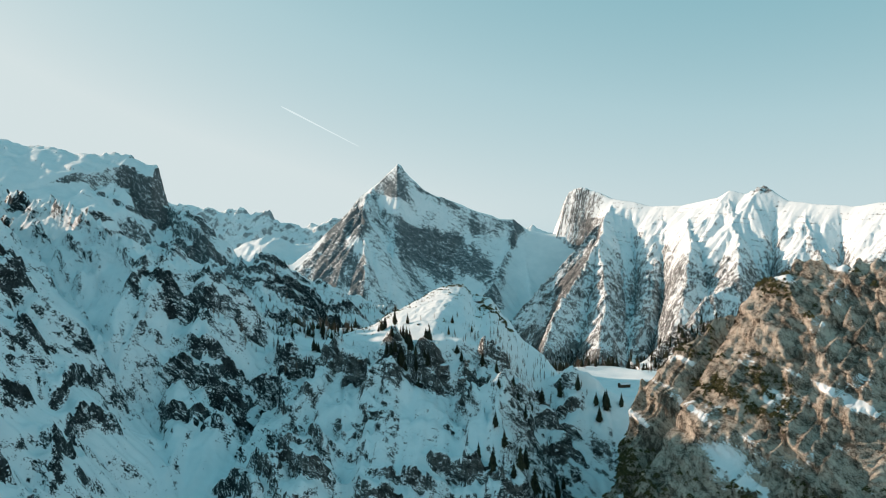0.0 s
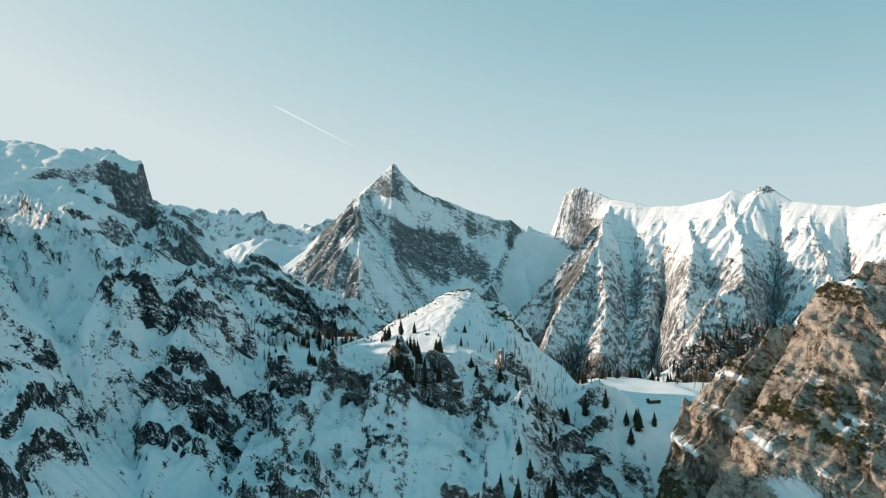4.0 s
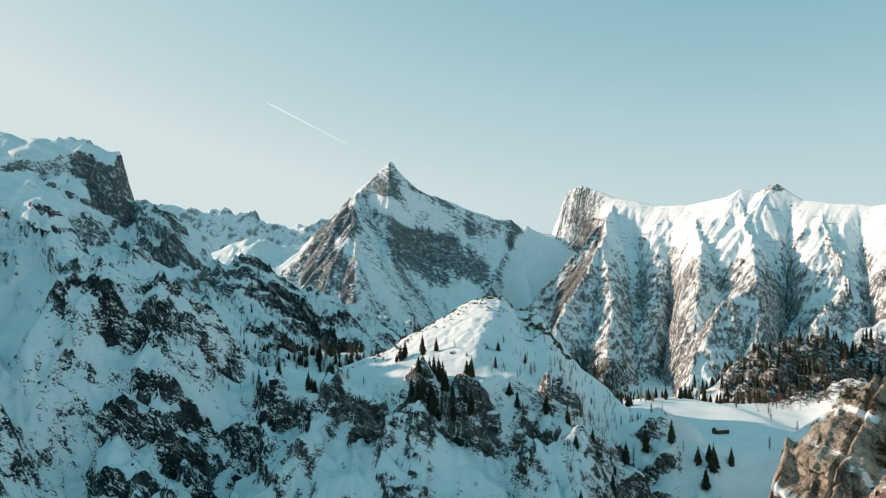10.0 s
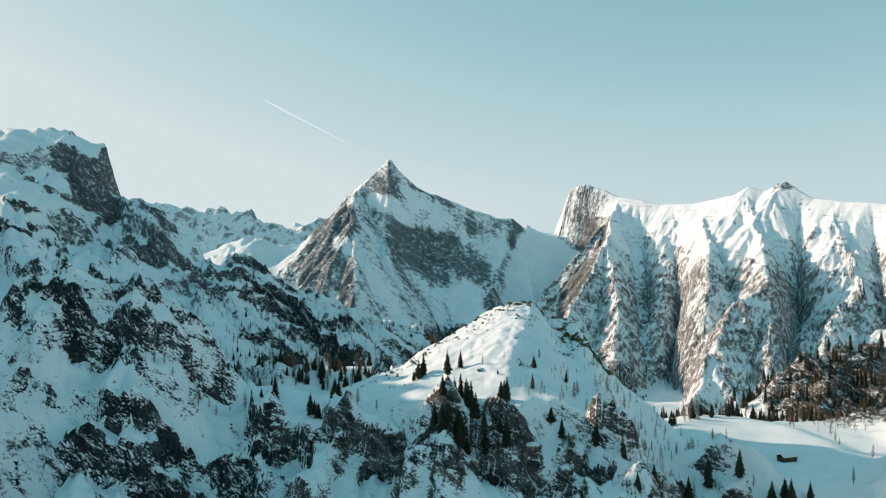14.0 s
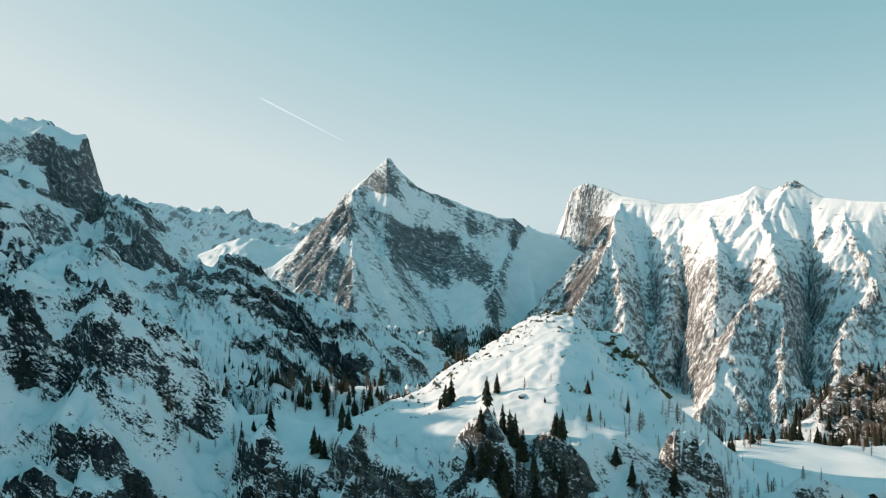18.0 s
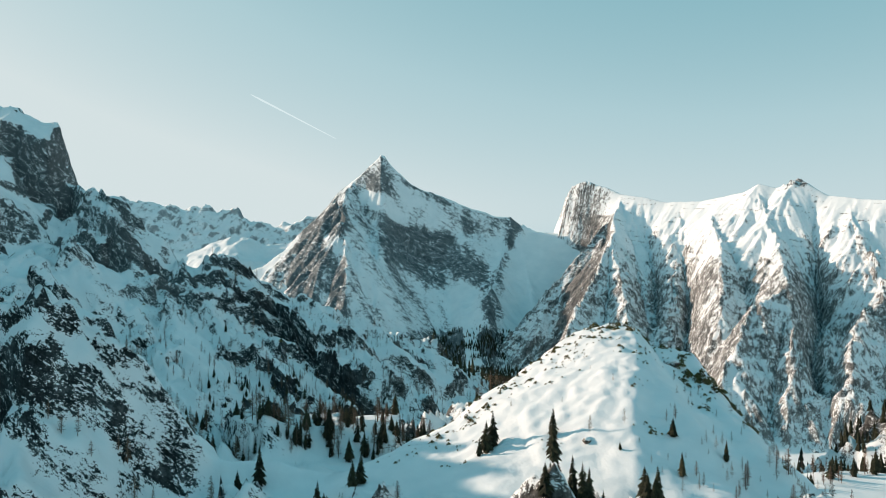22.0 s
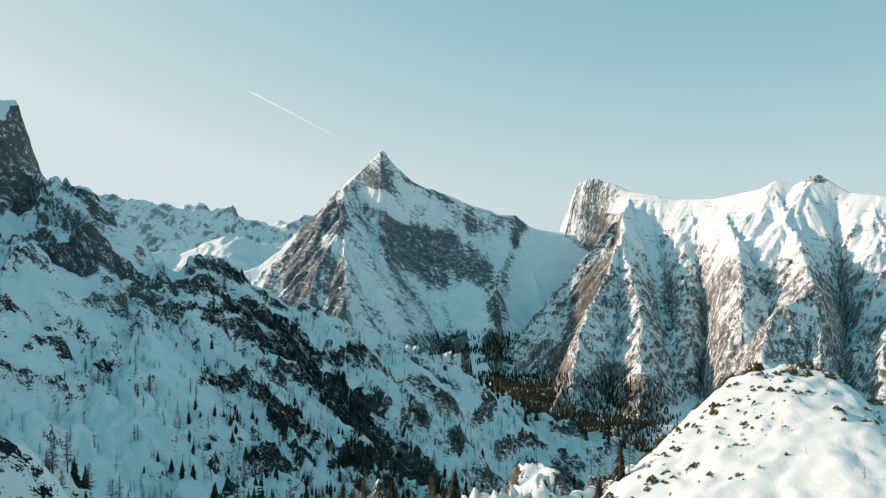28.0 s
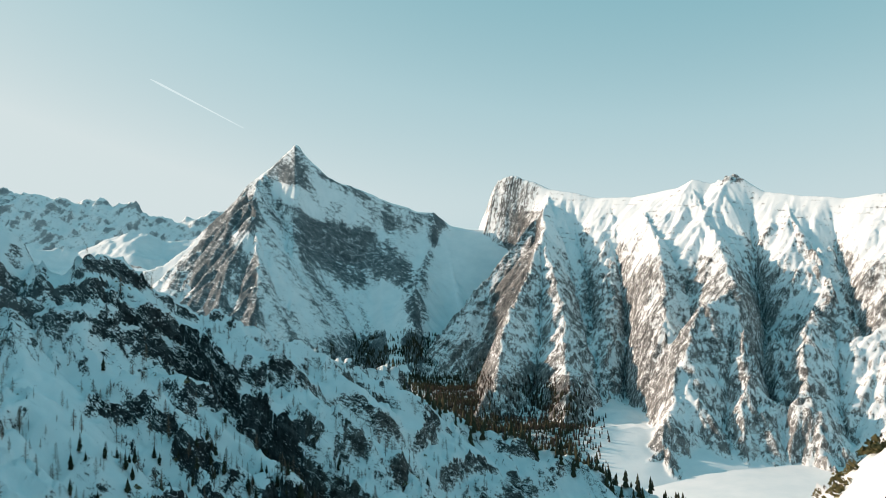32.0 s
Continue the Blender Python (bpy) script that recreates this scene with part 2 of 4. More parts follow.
# pale blue rock: the haze of distance is painted into these colours
ROCK_HAZY = snow_rock("hazy_far_rock_and_snow", (0.17, 0.205, 0.225), (0.27, 0.305, 0.325), (0.38, 0.41, 0.42), 24.0, contrast=2.2)


# ---- land ----
FORM = {}             # ribs, ledges and rock tone of the land last made


def surface(name, x, y, z, b, material, label, category, tone=0.0):
    """One skin of land over a net of places."""
    ny, nx = x.shape
    me = bpy.data.meshes.new(name)
    co = np.stack([x, y, z], -1).reshape(-1, 3).astype(np.float32)
    i = (np.arange(ny - 1)[:, None] * nx + np.arange(nx - 1)[None, :]).ravel()
    quads = np.stack([i, i + 1, i + nx + 1, i + nx], -1).astype(np.int32)
    me.vertices.add(len(co))
    me.vertices.foreach_set("co", co.ravel())
    me.loops.add(quads.size)
    me.loops.foreach_set("vertex_index", quads.ravel())
    me.polygons.add(len(quads))
    me.polygons.foreach_set("loop_start", np.arange(0, quads.size, 4, dtype=np.int32))
    me.polygons.foreach_set("use_smooth", np.ones(len(quads), dtype=bool))
    me.update(calc_edges=True)
    at = me.attributes.new("bare", "FLOAT", "POINT")
    at.data.foreach_set("value", b.astype(np.float32).ravel())
    at = me.attributes.new("tone", "FLOAT", "POINT")
    at.data.foreach_set("value", np.broadcast_to(tone, z.shape).astype(np.float32).ravel())
    me.materials.append(material)
    return tagged(new(name, me), label, category, kind="structure")


def sheet(name, xs, ys, height, bare, material, label, category="mountain"):
    """Land over the lines xs and ys; bare(x, y, z, slope) says where the snow has gone."""
    x, y = np.meshgrid(xs, ys)
    z = height(x, y)
    gy, gx = np.gradient(z, ys, xs)
    FORM["tone"] = 0.0
    b = bare(x, y, z, np.hypot(gx, gy), gx, gy)
    return surface(name, x, y, z, b, material, label, category, FORM["tone"])


def lines(a, b, pitch):
    return np.linspace(a, b, int(round((b - a) / pitch)) + 1)


SPUR = [(-640, 860, 84), (-470, 775, 76), (-385, 722, 60), (-304, 660, 39), (-240, 600, 10), (-190, 562, -6), (-150, 562, -16), (-132, 566, -26), (-114, 568, -52), (-75, 565, -57), (-40, 560, -75)]
NOSE = [(-760, 1120, 215), (-560, 1060, 150), (-457, 1043, 129), (-385, 1043, 126), (-352, 1040, 110), (-340, 1034, 62), (-296, 1000, 47), (-268, 1000, 24), (-242, 1000, 0),
        (-200, 1005, -8), (-157, 1010, -31), (-115, 1025, -47), (-57, 1052, -68), (0, 1069, -104), (40, 1072, -124), (140, 1080, -165), (300, 1100, -250), (520, 1120, -330)]
KNOLL = [(-110, 556, -72), (-73, 566, -55), (-64, 572, -52), (-54, 580, -49), (-45, 588, -46), (-30, 601, -38), (-12, 614, -29), (-1, 622, -23), (11, 627, -20.5), (18, 629, -20.5), (24, 624, -28), (38, 615, -29),
         (49, 610, -44), (62, 604, -58), (90, 606, -80), (130, 612, -105)]
HILL = [(150, 790, -122), (195, 785, -98), (215, 785, -74), (229, 785, -64), (251, 785, -62), (290, 785, -68), (420, 790, -60), (640, 780, -10)]
KNOLL_CLIFF = [(-100, 538), (-63, 522), (-34, 516), (0, 508), (34, 500)]
KNOLL_STEP = [(5, 526), (30, 512), (62, 516), (84, 534)]
SPUR_CLIFF = [(-196, 552), (-150, 550), (-136, 553), (-122, 563), (-110, 566)]
SPUR_LOW = [(-190, 520), (-150, 512), (-122, 520), (-104, 534)]
SLAB = [(-166, 992), (-150, 972), (-135, 958), (-118, 946), (-100, 936), (-84, 926), (-68, 920), (-52, 912)]
BUTTRESS = [(-377, 1026), (-369, 1014), (-360, 1010), (-350, 1012), (-334, 1028)]
NOSE_ROCK = [(-330, 985), (-290, 962), (-262, 968), (-244, 985)]


def crest_wall(x, y, pts, back, front, blur=40.0, reach=70.0, turn=0.0, bow=0.0, ask=False, bow_back=0.0):
    """A long ridge as a wall: its crest line and height follow pts, its faces fall to both sides; jags of the crest die out down the faces."""
    c, s = math.cos(turn), math.sin(turn)
    u, v = c * x + s * y, -s * x + c * y
    pu = np.array([c * p[0] + s * p[1] for p in pts])
    pv = np.array([-s * p[0] + c * p[1] for p in pts])
    pz = np.array([p[2] for p in pts])
    ul = np.linspace(pu[0] - 50, pu[-1] + 50, 1200)
    zl, vl = np.interp(ul, pu, pz), np.interp(ul, pu, pv)
    k = int(blur / (ul[1] - ul[0])) + 1
    kern = np.hanning(2 * k + 3)
    kern /= kern.sum()
    zb = np.convolve(np.pad(zl, k + 1, "edge"), kern, "valid")
    vb = np.convolve(np.pad(vl, k + 1, "edge"), kern, "valid")
    vc = np.interp(u, ul, 0.5 * vl + 0.5 * vb)
    d = v - vc
    w = step01(4, reach, np.abs(d))
    z = np.interp(u, ul, zl) * (1 - w) + np.interp(u, ul, zb) * w
    z = z - np.where(d > 0, back + bow_back * np.abs(d), front + bow * np.abs(d)) * (np.sqrt(d * d + 4) - 2)
    return (z, np.abs(d)) if ask else z


def scarp(h, x, y, line, drop, heal, seed, rag=5.0):
    """Breaks the slope along a line: a rock face of that drop on the line's right side, which heals farther down."""
    d, along = nearest(x, y, line)
    d = d + rag * fbm(x, y, 16, 3, seed) * 2
    size = drop * (0.75 + 0.9 * fbm(x, y, 30, 2, seed + 3)) * step01(0, 0.12, along) * step01(1, 0.88, along)
    return h - size * step01(1.2, -3.2, d) * np.where(d < 0, np.exp(np.minimum(d, 0) / heal), 1)


def groove(h, x, y, line, deep, wide):
    d, along = nearest(x, y, line)
    return h - deep * np.exp(-np.abs(d) / wide) * step01(0, 0.3, along)


def near_base(x, y):
    wx, wy = x + 9 * fbm(x, y, 60, 3, 11), y + 9 * fbm(x, y, 60, 3, 21)
    spur = crest_wall(wx, wy, SPUR, 0.55, 0.95, 25, 40)
    nose = crest_wall(0.5 * (x + wx), 0.5 * (y + wy), NOSE, 0.8, 0.34 + 0.2 * step01(-250, -400, x) + 0.25 * step01(-60, 60, x), 30, 60)
    knoll = crest_wall(x + 0.3 * (wx - x), y + 0.3 * (wy - y), KNOLL, 0.12, 0.12 + 0.2 * step01(30, 70, x), 8, 30, 0.0, 0.0016, False, 0.018 - 0.015 * step01(32, 60, x))
    hill = crest_wall(wx, wy, HILL, 0.7, 0.55, 15, 40)
    # unseen ridge left of view, shaped so its shadow meets the cliff and saddle
    west = 127 + 0.386 * np.clip(574 - y, -97, 60) + 40 * step01(250, -200, y) - (0.95 + 0.5 * step01(600, 660, y)) * np.maximum(0, wx + 420) - 0.1 * np.maximum(0, -420 - x)
    west = west - 4.0 * np.maximum(0, y - 671)
    shelf = -63 - 32 * step01(-60, 90, x)
    shelf = shelf - 0.85 * np.maximum(0, 540 - wy) - 0.32 * np.maximum(0, wy - 700 + 60 * step01(0, -80, x))
    h = smax(smax(spur, nose, 6), smax(knoll, hill, 3), 5)
    h = smax(smax(h, west, 14), shelf, 8)
    return np.maximum(h, -330)


def near_height(x, y):
    h, gx, gy = slopes(near_base, x, y, 3.0)
    on_knoll = step01(70, 40, np.hypot((x - 0) * 0.8, y - 590))
    h = scarp(h, x, y, SPUR_CLIFF, 20, 60, 701)
    h = h + 5 * np.exp(-((nearest(x, y, SPUR_CLIFF)[0] + 15) / 8) ** 2) * step01(-200, -180, x) * step01(-104, -114, x)
    h = scarp(h, x, y, SPUR_LOW, 16, 50, 711)
    h = scarp(h, x, y, SLAB, 30, 50, 721, 1.5)
    h = scarp(h, x, y, NOSE_ROCK, 20, 70, 731)
    h = scarp(h, x, y, BUTTRESS, 46, 60, 761, 2)
    h = scarp(h, x, y, KNOLL_CLIFF, 19, 90, 741, 4)
    h = scarp(h, x, y, KNOLL_STEP, 11, 60, 751)
    rough = np.clip(1 - on_knoll, 0.06, 1) * step01(-10, 25, np.abs(y - 610) + np.abs(x - 130) * 0.6 - 50)
    rough = rough * (1 - 0.92 * step01(1.0, 0.86, np.hypot((x - 8) / 84, (y - 578) / 66)))
    rough = rough * (1 - 0.85 * step01(1.0, 0.6, np.hypot((x + 80) / 52, (y - 578) / 36)))
    rough = rough * (1 - 0.9 * step01(1.0, 0.65, np.hypot((x - 140) / 95, (y - 670) / 120)))
    rough = np.maximum(rough, 0.06) * (1 - 0.6 * step01(-290, -350, x) * step01(860, 930, y))
    run = runnels(x, y, gx, gy, 58, 1.0, 4, 41, 0.5)
    # ledges of rock that dip with the mountain: steep risers, snow on their treads
    st = (h + 0.42 * x) * 0.062 + 1.9 * fbm(x, y, 75, 4, 51)
    terr = st - np.floor(st)
    riser = step01(0.0, 0.16, terr) * step01(0.34, 0.16, terr)
    terr = (step01(0.0, 0.2, terr) - terr) / 0.062
    beds = step01(-0.1, 0.16, fbm(x, y, 55, 3, 61))
    bl, cleft = blocks(x + 3 * fbm(x, y, 20, 2, 45), y + 0.5 * x, 15, 47)
    bs, cs = blocks(x - 0.4 * y, y + 2 * fbm(x, y, 9, 2, 46), 5.5, 49)
    crag = step01(-0.05, 0.2, fbm(x, y, 60, 3, 48) + 0.08)
    h = h + rough * crag * (4.0 * bl - 1.6 * cleft + 1.8 * bs - 0.8 * cs)
    h = h + rough * (5.0 * run + 0.75 * terr * beds + 1.2 * fbm(x, y, 7, 3, 71))
    FORM["run"], FORM["riser"] = run * rough, riser * beds * rough
    over = np.maximum(0, x - 2 - 0.28 * (y - 560) + 3 * fbm(x, y, 18, 2, 89))
    h = h - 7 * (1 - np.exp(-over * 0.55 / 7)) * step01(624, 606, y) * step01(515, 540, y) * step01(110, 60, x)
    flat = step01(1.0, 0.6, np.hypot((x - 130) / 54, (y - 620) / 100))
    h = h * (1 - flat) + (-91.5 + 0.03 * (y - 589) + 2.5 * fbm(x, y, 40, 2, 87)) * flat
    return h + 0.35 * fbm(x, y, 6, 2, 81) + on_knoll * (1.1 * fbm(x, y, 9, 4, 84, 0.65) + 2.2 * fbm(x, y, 32, 2, 83) + 1.0 * (ridged(x + y, y - x, 17, 4, 85) - 0.5) + 0.8 * fbm(x, y, 3.4, 2, 86))


def band(x, y, line, low, high, seed):
    """Where a strip beside a line of the plan is bare, ragged at its rims."""
    d, along = nearest(x, y, line)
    d = d + 5 * fbm(x, y, 18, 3, seed)
    return step01(low - 2, low + 2, d) * step01(high + 2, high - 2, d) * step01(0, 0.06, along) * step01(1, 0.94, along)


def near_bare(x, y, z, s, gx, gy):
    on_knoll = step01(62, 36, np.hypot((x - 2) * 0.75, y - 588))
    meadow = step01(48, 30, np.hypot((x - 130) * 0.8, (y - 600) * 0.5))
    meadow = np.maximum(meadow, 0.75 * step01(1.0, 0.7, np.hypot((x + 80) / 48, (y - 578) / 30)))
    snowy = step01(-0.05, 0.3, fbm(x, y, 120, 3, 93))
    nose_face = step01(-190, -235, x) * step01(880, 940, y) * step01(-350, -325, x)
    b = 0.10 + np.clip(0.5 * (s - 0.95), -0.35, 0.5) + 0.5 * fbm(x, y, 45, 4, 91) + 0.35 * fbm(x + 0.4 * y, y - 0.2 * x, 130, 2, 95) + 0.30 * FORM["riser"] + 0.08 * FORM["run"] - 0.2 * snowy
    b = b - 0.35 * step01(-355, -375, x) * step01(860, 930, y) * step01(1.9, 1.2, s) + 0.12 * nose_face - 0.32 * step01(-185, -240, x) * step01(760, 690, y) * step01(520, 560, y) + 0.06 * step01(540, 500, y)
    chute = fbm(0.86 * x + 0.5 * y, 0.16 * (0.86 * y - 0.5 * x), 34, 3, 97)
    b = b - 0.4 * step01(0.06, 0.24, chute) * step01(1.3, 0.8, s)
    b = b + 0.06 * step01(780, 840, y) * step01(-230, -200, x) + 0.55 * step01(185, 215, x) * step01(640, 700, y)
    b = np.minimum(b, 0.6 + 0.28 * step01(1.2, 2.2, s))
    b = b + 0.6 * band(x, y, SLAB, -10, 1, 723) + 0.35 * band(x, y, NOSE_ROCK, -12, 1, 733) + 0.3 * band(x, y, KNOLL_CLIFF, -14, 1, 743) - 0.03 * step01(-95, -80, x) * step01(560, 530, y) + 0.15 * band(x, y, SPUR_CLIFF, -12, 1, 703) + 0.08 * band(x, y, SPUR_LOW, -10, 1, 713)
    b = b + 0.45 * step01(1.3, 2.2, s) * step01(-320, -340, x) * step01(-398, -384, x)
    b = np.minimum(b + 0.75 * band(x, y, BUTTRESS, -12, 4, 763), 0.78) - 0.06
    b = b - 0.3 * band(x, y, SPUR_CLIFF, -24, -9, 773)
    FORM["tone"] = 0.22 * nose_face + 0.26 * step01(-330, -345, x) * step01(900, 960, y) - 0.05
    b = b + 0.09 * step01(700, 760, y) * step01(930, 880, y) * step01(40, 0, x)
    mid = step01(780, 830, y) * step01(965, 935, y)
    b = b - 0.12 * mid * step01(-130, -170, x) + 0.1 * mid * step01(-140, -100, x)
    hill = step01(180, 210, x) * step01(640, 700, y) * step01(850, 810, y)
    b = b + hill * np.maximum(0, 0.64 + 0.3 * fbm(x, y, 30, 3, 99) - b)
    return b * (1 - np.maximum(0.85 * on_knoll, meadow)) + 0.5 * np.maximum(0, s - 0.75) * on_knoll - 0.40 * np.maximum(on_knoll, 1.4 * meadow)


MASSIF = [(300, 3500, 60), (440, 3350, 96), (452, 3310, 106), (468, 3285, 150), (486, 3266, 214), (506, 3256, 258), (543, 3230, 275), (585, 3200, 264), (650, 3130, 222), (719, 3050, 203), (763, 3000, 186), (846, 2900, 183),
          (923, 2760, 200), (945, 2715, 220), (985, 2680, 206), (1026, 2640, 231), (1075, 2560, 176), (1132, 2480, 160), (1194, 2400, 150), (1400, 2150, 180), (1700, 1850, 240), (2100, 1400, 300)]
RIBS = ([(650, 3130, 210), (535, 2800, 62), (443, 2600, -44), (321, 2350, -165), (262, 2150, -250), (170, 2000, -310)],
        [(535, 2800, 59), (490, 2450, -105), (410, 2150, -235), (345, 1950, -310)],
        [(945, 2715, 212), (875, 2450, 60), (775, 2155, -50), (673, 2100, -108), (571, 1980, -201), (492, 1850, -310), (470, 1760, -380)],
        [(775, 2155, -56), (720, 2000, -165), (640, 1860, -300)],
        [(846, 2900, 175), (770, 2560, 62), (690, 2330, -28), (640, 2200, -120)],
        [(1100, 2520, 165), (1000, 2150, -65), (870, 2050, -132), (768, 1880, -240), (740, 1760, -340)],
        [(1194, 2400, 147), (1125, 2150, -15), (1035, 1950, -140), (960, 1750, -280)])
GULLIES = ([(790, 2960), (700, 2620), (624, 2376), (569, 2250), (537, 2150), (505, 1980)],
           [(1063, 2620), (975, 2420), (914, 2300), (872, 2200), (785, 2050), (745, 1950)],
           [(700, 3060), (640, 2700), (560, 2450)], [(1165, 2430), (1085, 2250), (1000, 2050)])


def massif_base(x, y):
    u = 0.63 * x - 0.78 * y
    end = step01(-1985, -2120, u)
    h = crest_wall(x, y, MASSIF, 1.0, 0.74 + 1.5 * end, 50, 140, math.atan2(-0.78, 0.63), 0.0)
    h = h - 400 * step01(-2290, -2430, u + 30 * fbm(x, y, 70, 3, 103))
    wx, wy = x + 22 * fbm(x, y, 220, 3, 101), y + 22 * fbm(x, y, 220, 3, 111)
    for n, line in enumerate(RIBS):
        h = smax(h, spine(wx, wy, line, 1.0, 2.3 if n == 0 else 1.15, 3)[0], 3)
    for line, deep, wide in zip(GULLIES, (100, 75, 50, 60), (28, 22, 24, 28)):
        h = groove(h, wx, wy, line, deep, wide)
    return h


def massif_height(x, y):
    h, gx, gy = slopes(massif_base, x, y, 6.0)
    u, v = 0.63 * x - 0.78 * y, -0.78 * x - 0.63 * y
    top = crest_wall(x, y, MASSIF, 1.0, 0.74, 50, 140, math.atan2(-0.78, 0.63), 0.0, True)[1]
    calm = 0.1 + 0.9 * step01(4, 110, top)
    low = step01(90, -70, h + 50 * fbm(x, y, 150, 2, 104))
    run = runnels(x, y, gx, gy, 92, 1.0, 5, 131, 0.52)
    h = h + (6.5 + 2.5 * low) * run * calm
    # broken cliffs below the snow: steps along the beds and blocks
    bl, cleft = blocks(u + 14 * fbm(x, y, 70, 2, 146), v * 0.24, 26, 148)
    bs, cs = blocks(u + 5 * fbm(x, y, 24, 2, 149), v * 0.32, 11, 152)
    h = h + low * calm * (4.5 * bl - 2.0 * cleft + 2.4 * bs - 1.0 * cs)
    st = (h + 0.12 * x) * 0.034 + 0.9 * fbm(x, y, 300, 3, 145)
    terr = st - np.floor(st)
    h = h + (0.05 + 0.10 * low) * (step01(0.0, 0.35, terr) - terr) / 0.034 * calm * step01(-0.15, 0.15, fbm(x, y, 200, 3, 147))
    crown = step01(150, 50, np.hypot(x - 510, (y - 3220) * 0.7))
    h = h + crown * (9 * (ridged(x, y, 48, 4, 153) - 0.5) + 6 * (ridged(x, y, 14, 3, 155) - 0.5) - 10 * step01(540, 610, x) * step01(240, 275, h))
    h = h + step01(55, 15, np.hypot(x - 1020, y - 2650)) * 12 * (ridged(u, v, 22, 3, 156) - 0.5)
    cone = -300 - 0.33 * (1950 - y) + 14 * fbm(x, y, 160, 3, 151)
    cone = np.minimum(cone, -305 + 24 * fbm(x, y, 110, 4, 159))
    h = smax(h, cone, 6)
    FORM["run"], FORM["low"] = run, low
    return h


def massif_bare(x, y, z, s, gx, gy):
    run, low = FORM["run"], FORM["low"]
    b = 0.0 + np.clip(0.4 * (s - 1.2), -0.3, 0.35) + 0.13 * run + 0.55 * fbm(x, y, 120, 3, 161) + 0.42 * fbm(x, y, 34, 3, 169) + 0.42 * low
    b = np.clip(b, 0.06 + 0.14 * low, 0.42 + 0.22 * low)
    b = b + 0.5 * step01(48, 20, np.hypot(x - 1026, y - 2640) + 30 * fbm(x, y, 30, 3, 167))
    # thin beds that show as dashes in the upper snow; rock wall under the pinnacle bared further, standing in for cast
    # shade
    st = (z + 0.12 * x) * 0.06 + 1.3 * fbm(x, y, 300, 3, 145)
    st = st - np.floor(st)
    b = b + 0.45 * (1 - low) * step01(0.66, 0.86, st) * step01(-0.04, 0.16, fbm(x, y, 60, 3, 165))
    FORM["tone"] = 0.12 * fbm(x, y, 260, 2, 166)
    d, along = nearest(x, y, [(650, 3130), (535, 2800), (443, 2600), (321, 2350)])
    b = b + 0.4 * step01(8, 24, -d) * step01(170, 90, -d) * step01(2480, 2620, y) * (z < 150)
    b = b + 0.12 * step01(120, 160, z) * step01(610, 560, x)
    foot = step01(430, 360, x + 0.25 * (2000 - y)) * step01(-215, -245, z)
    return np.where(s < 0.5, b - 0.45 * step01(0.55, 0.35, s) * (1 - foot), b) + 0.2 * foot


PEAK = [(-900, 3300, -160), (-700, 3260, -70), (-571, 3250, -22), (-489, 3250, 40), (-438, 3250, 102), (-366, 3250, 168), (-321, 3250, 228), (-233, 3250, 300), (-180, 3252, 350), (-166, 3252, 368), (-153, 3252, 362),
        (-140, 3252, 340), (-110, 3250, 308), (-60, 3250, 262), (-17, 3250, 240), (10, 3250, 236), (66, 3250, 214), (149, 3250, 177), (200, 3250, 166), (230, 3250, 150), (283, 3250, 150), (345, 3250, 106), (400, 3290, 96), (560, 3330, 90)]


def peak_base(x, y):
    wx, wy = x + 20 * fbm(x, y, 240, 3, 201), y + 20 * fbm(x, y, 240, 3, 211)
    rib = [(-262, 3252, 272), (-292, 3120, 188), (-266, 2960, 96), (-251, 2760, -62), (-232, 2600, -198), (-225, 2500, -300)]
    rib2 = [(-321, 3250, 220), (-400, 3050, 30), (-452, 2900, -70), (-520, 2760, -240)]
    rib3 = [(283, 3250, 145), (235, 3050, 10), (183, 2876, -88), (160, 2700, -225), (130, 2540, -330)]
    h = crest_wall(0.1 * wx + 0.9 * x, 0.1 * wy + 0.9 * y, PEAK, 1.0, 0.71, 40, 120)
    h = h - 0.85 * np.clip(3246 - y, 0, 160) * step01(330, 250, x)
    for line, f in ((rib, 1.0), (rib2, 0.95), (rib3, 1.0)):
        h = smax(h, spine(wx, wy, line, f, f, 5)[0], 6)
    return h


def peak_height(x, y):
    h, gx, gy = slopes(peak_base, x, y, 8.0)
    far = np.abs(y - 3250)
    calm = 0.2 + 0.8 * step01(0, 110, far)
    west = step01(-190, -270, x)
    run = runnels(x, y, gx, gy, 96, 1.0, 5, 221, 0.5)
    h = h + (6 + 5 * west) * run * calm
    st = (h + 0.5 * x) * 0.045 + 2.0 * fbm(x, y, 220, 4, 225)
    terr = st - np.floor(st)
    h = h + 0.16 * (step01(0.0, 0.3, terr) - terr) / 0.045 * step01(-0.1, 0.15, fbm(x, y, 240, 3, 227)) * step01(0, 60, 380 - h)
    bl, cleft = blocks(x + 0.2 * y + 14 * fbm(x, y, 80, 2, 233), y * 0.4, 40, 235)
    bs, cs = blocks(x - 0.2 * y + 6 * fbm(x, y, 30, 2, 237), 0.45 * y, 14, 239)
    h = h + step01(0, 60, far) * (0.3 + 0.7 * west) * (5 * bl - 2.5 * cleft + 2.0 * bs - 1.0 * cs)
    bowl = -170 + np.where(y > 2900, 0.8, 0.49) * (y - 2900) + 0.0012 * np.maximum(0, x - 380) ** 2 + 0.002 * np.minimum(np.maximum(0, 280 - x), 130) ** 2 + 8 * fbm(x, y, 150, 4, 241)
    bowl = np.where(x < 90, bowl - 0.9 * (90 - x), bowl)
    h = h - 35 * step01(150, 230, x) * step01(20, 90, far)
    FORM["run"] = run
    return smax(h, np.minimum(bowl, 95 - 0.05 * np.abs(x - 380)), 16)


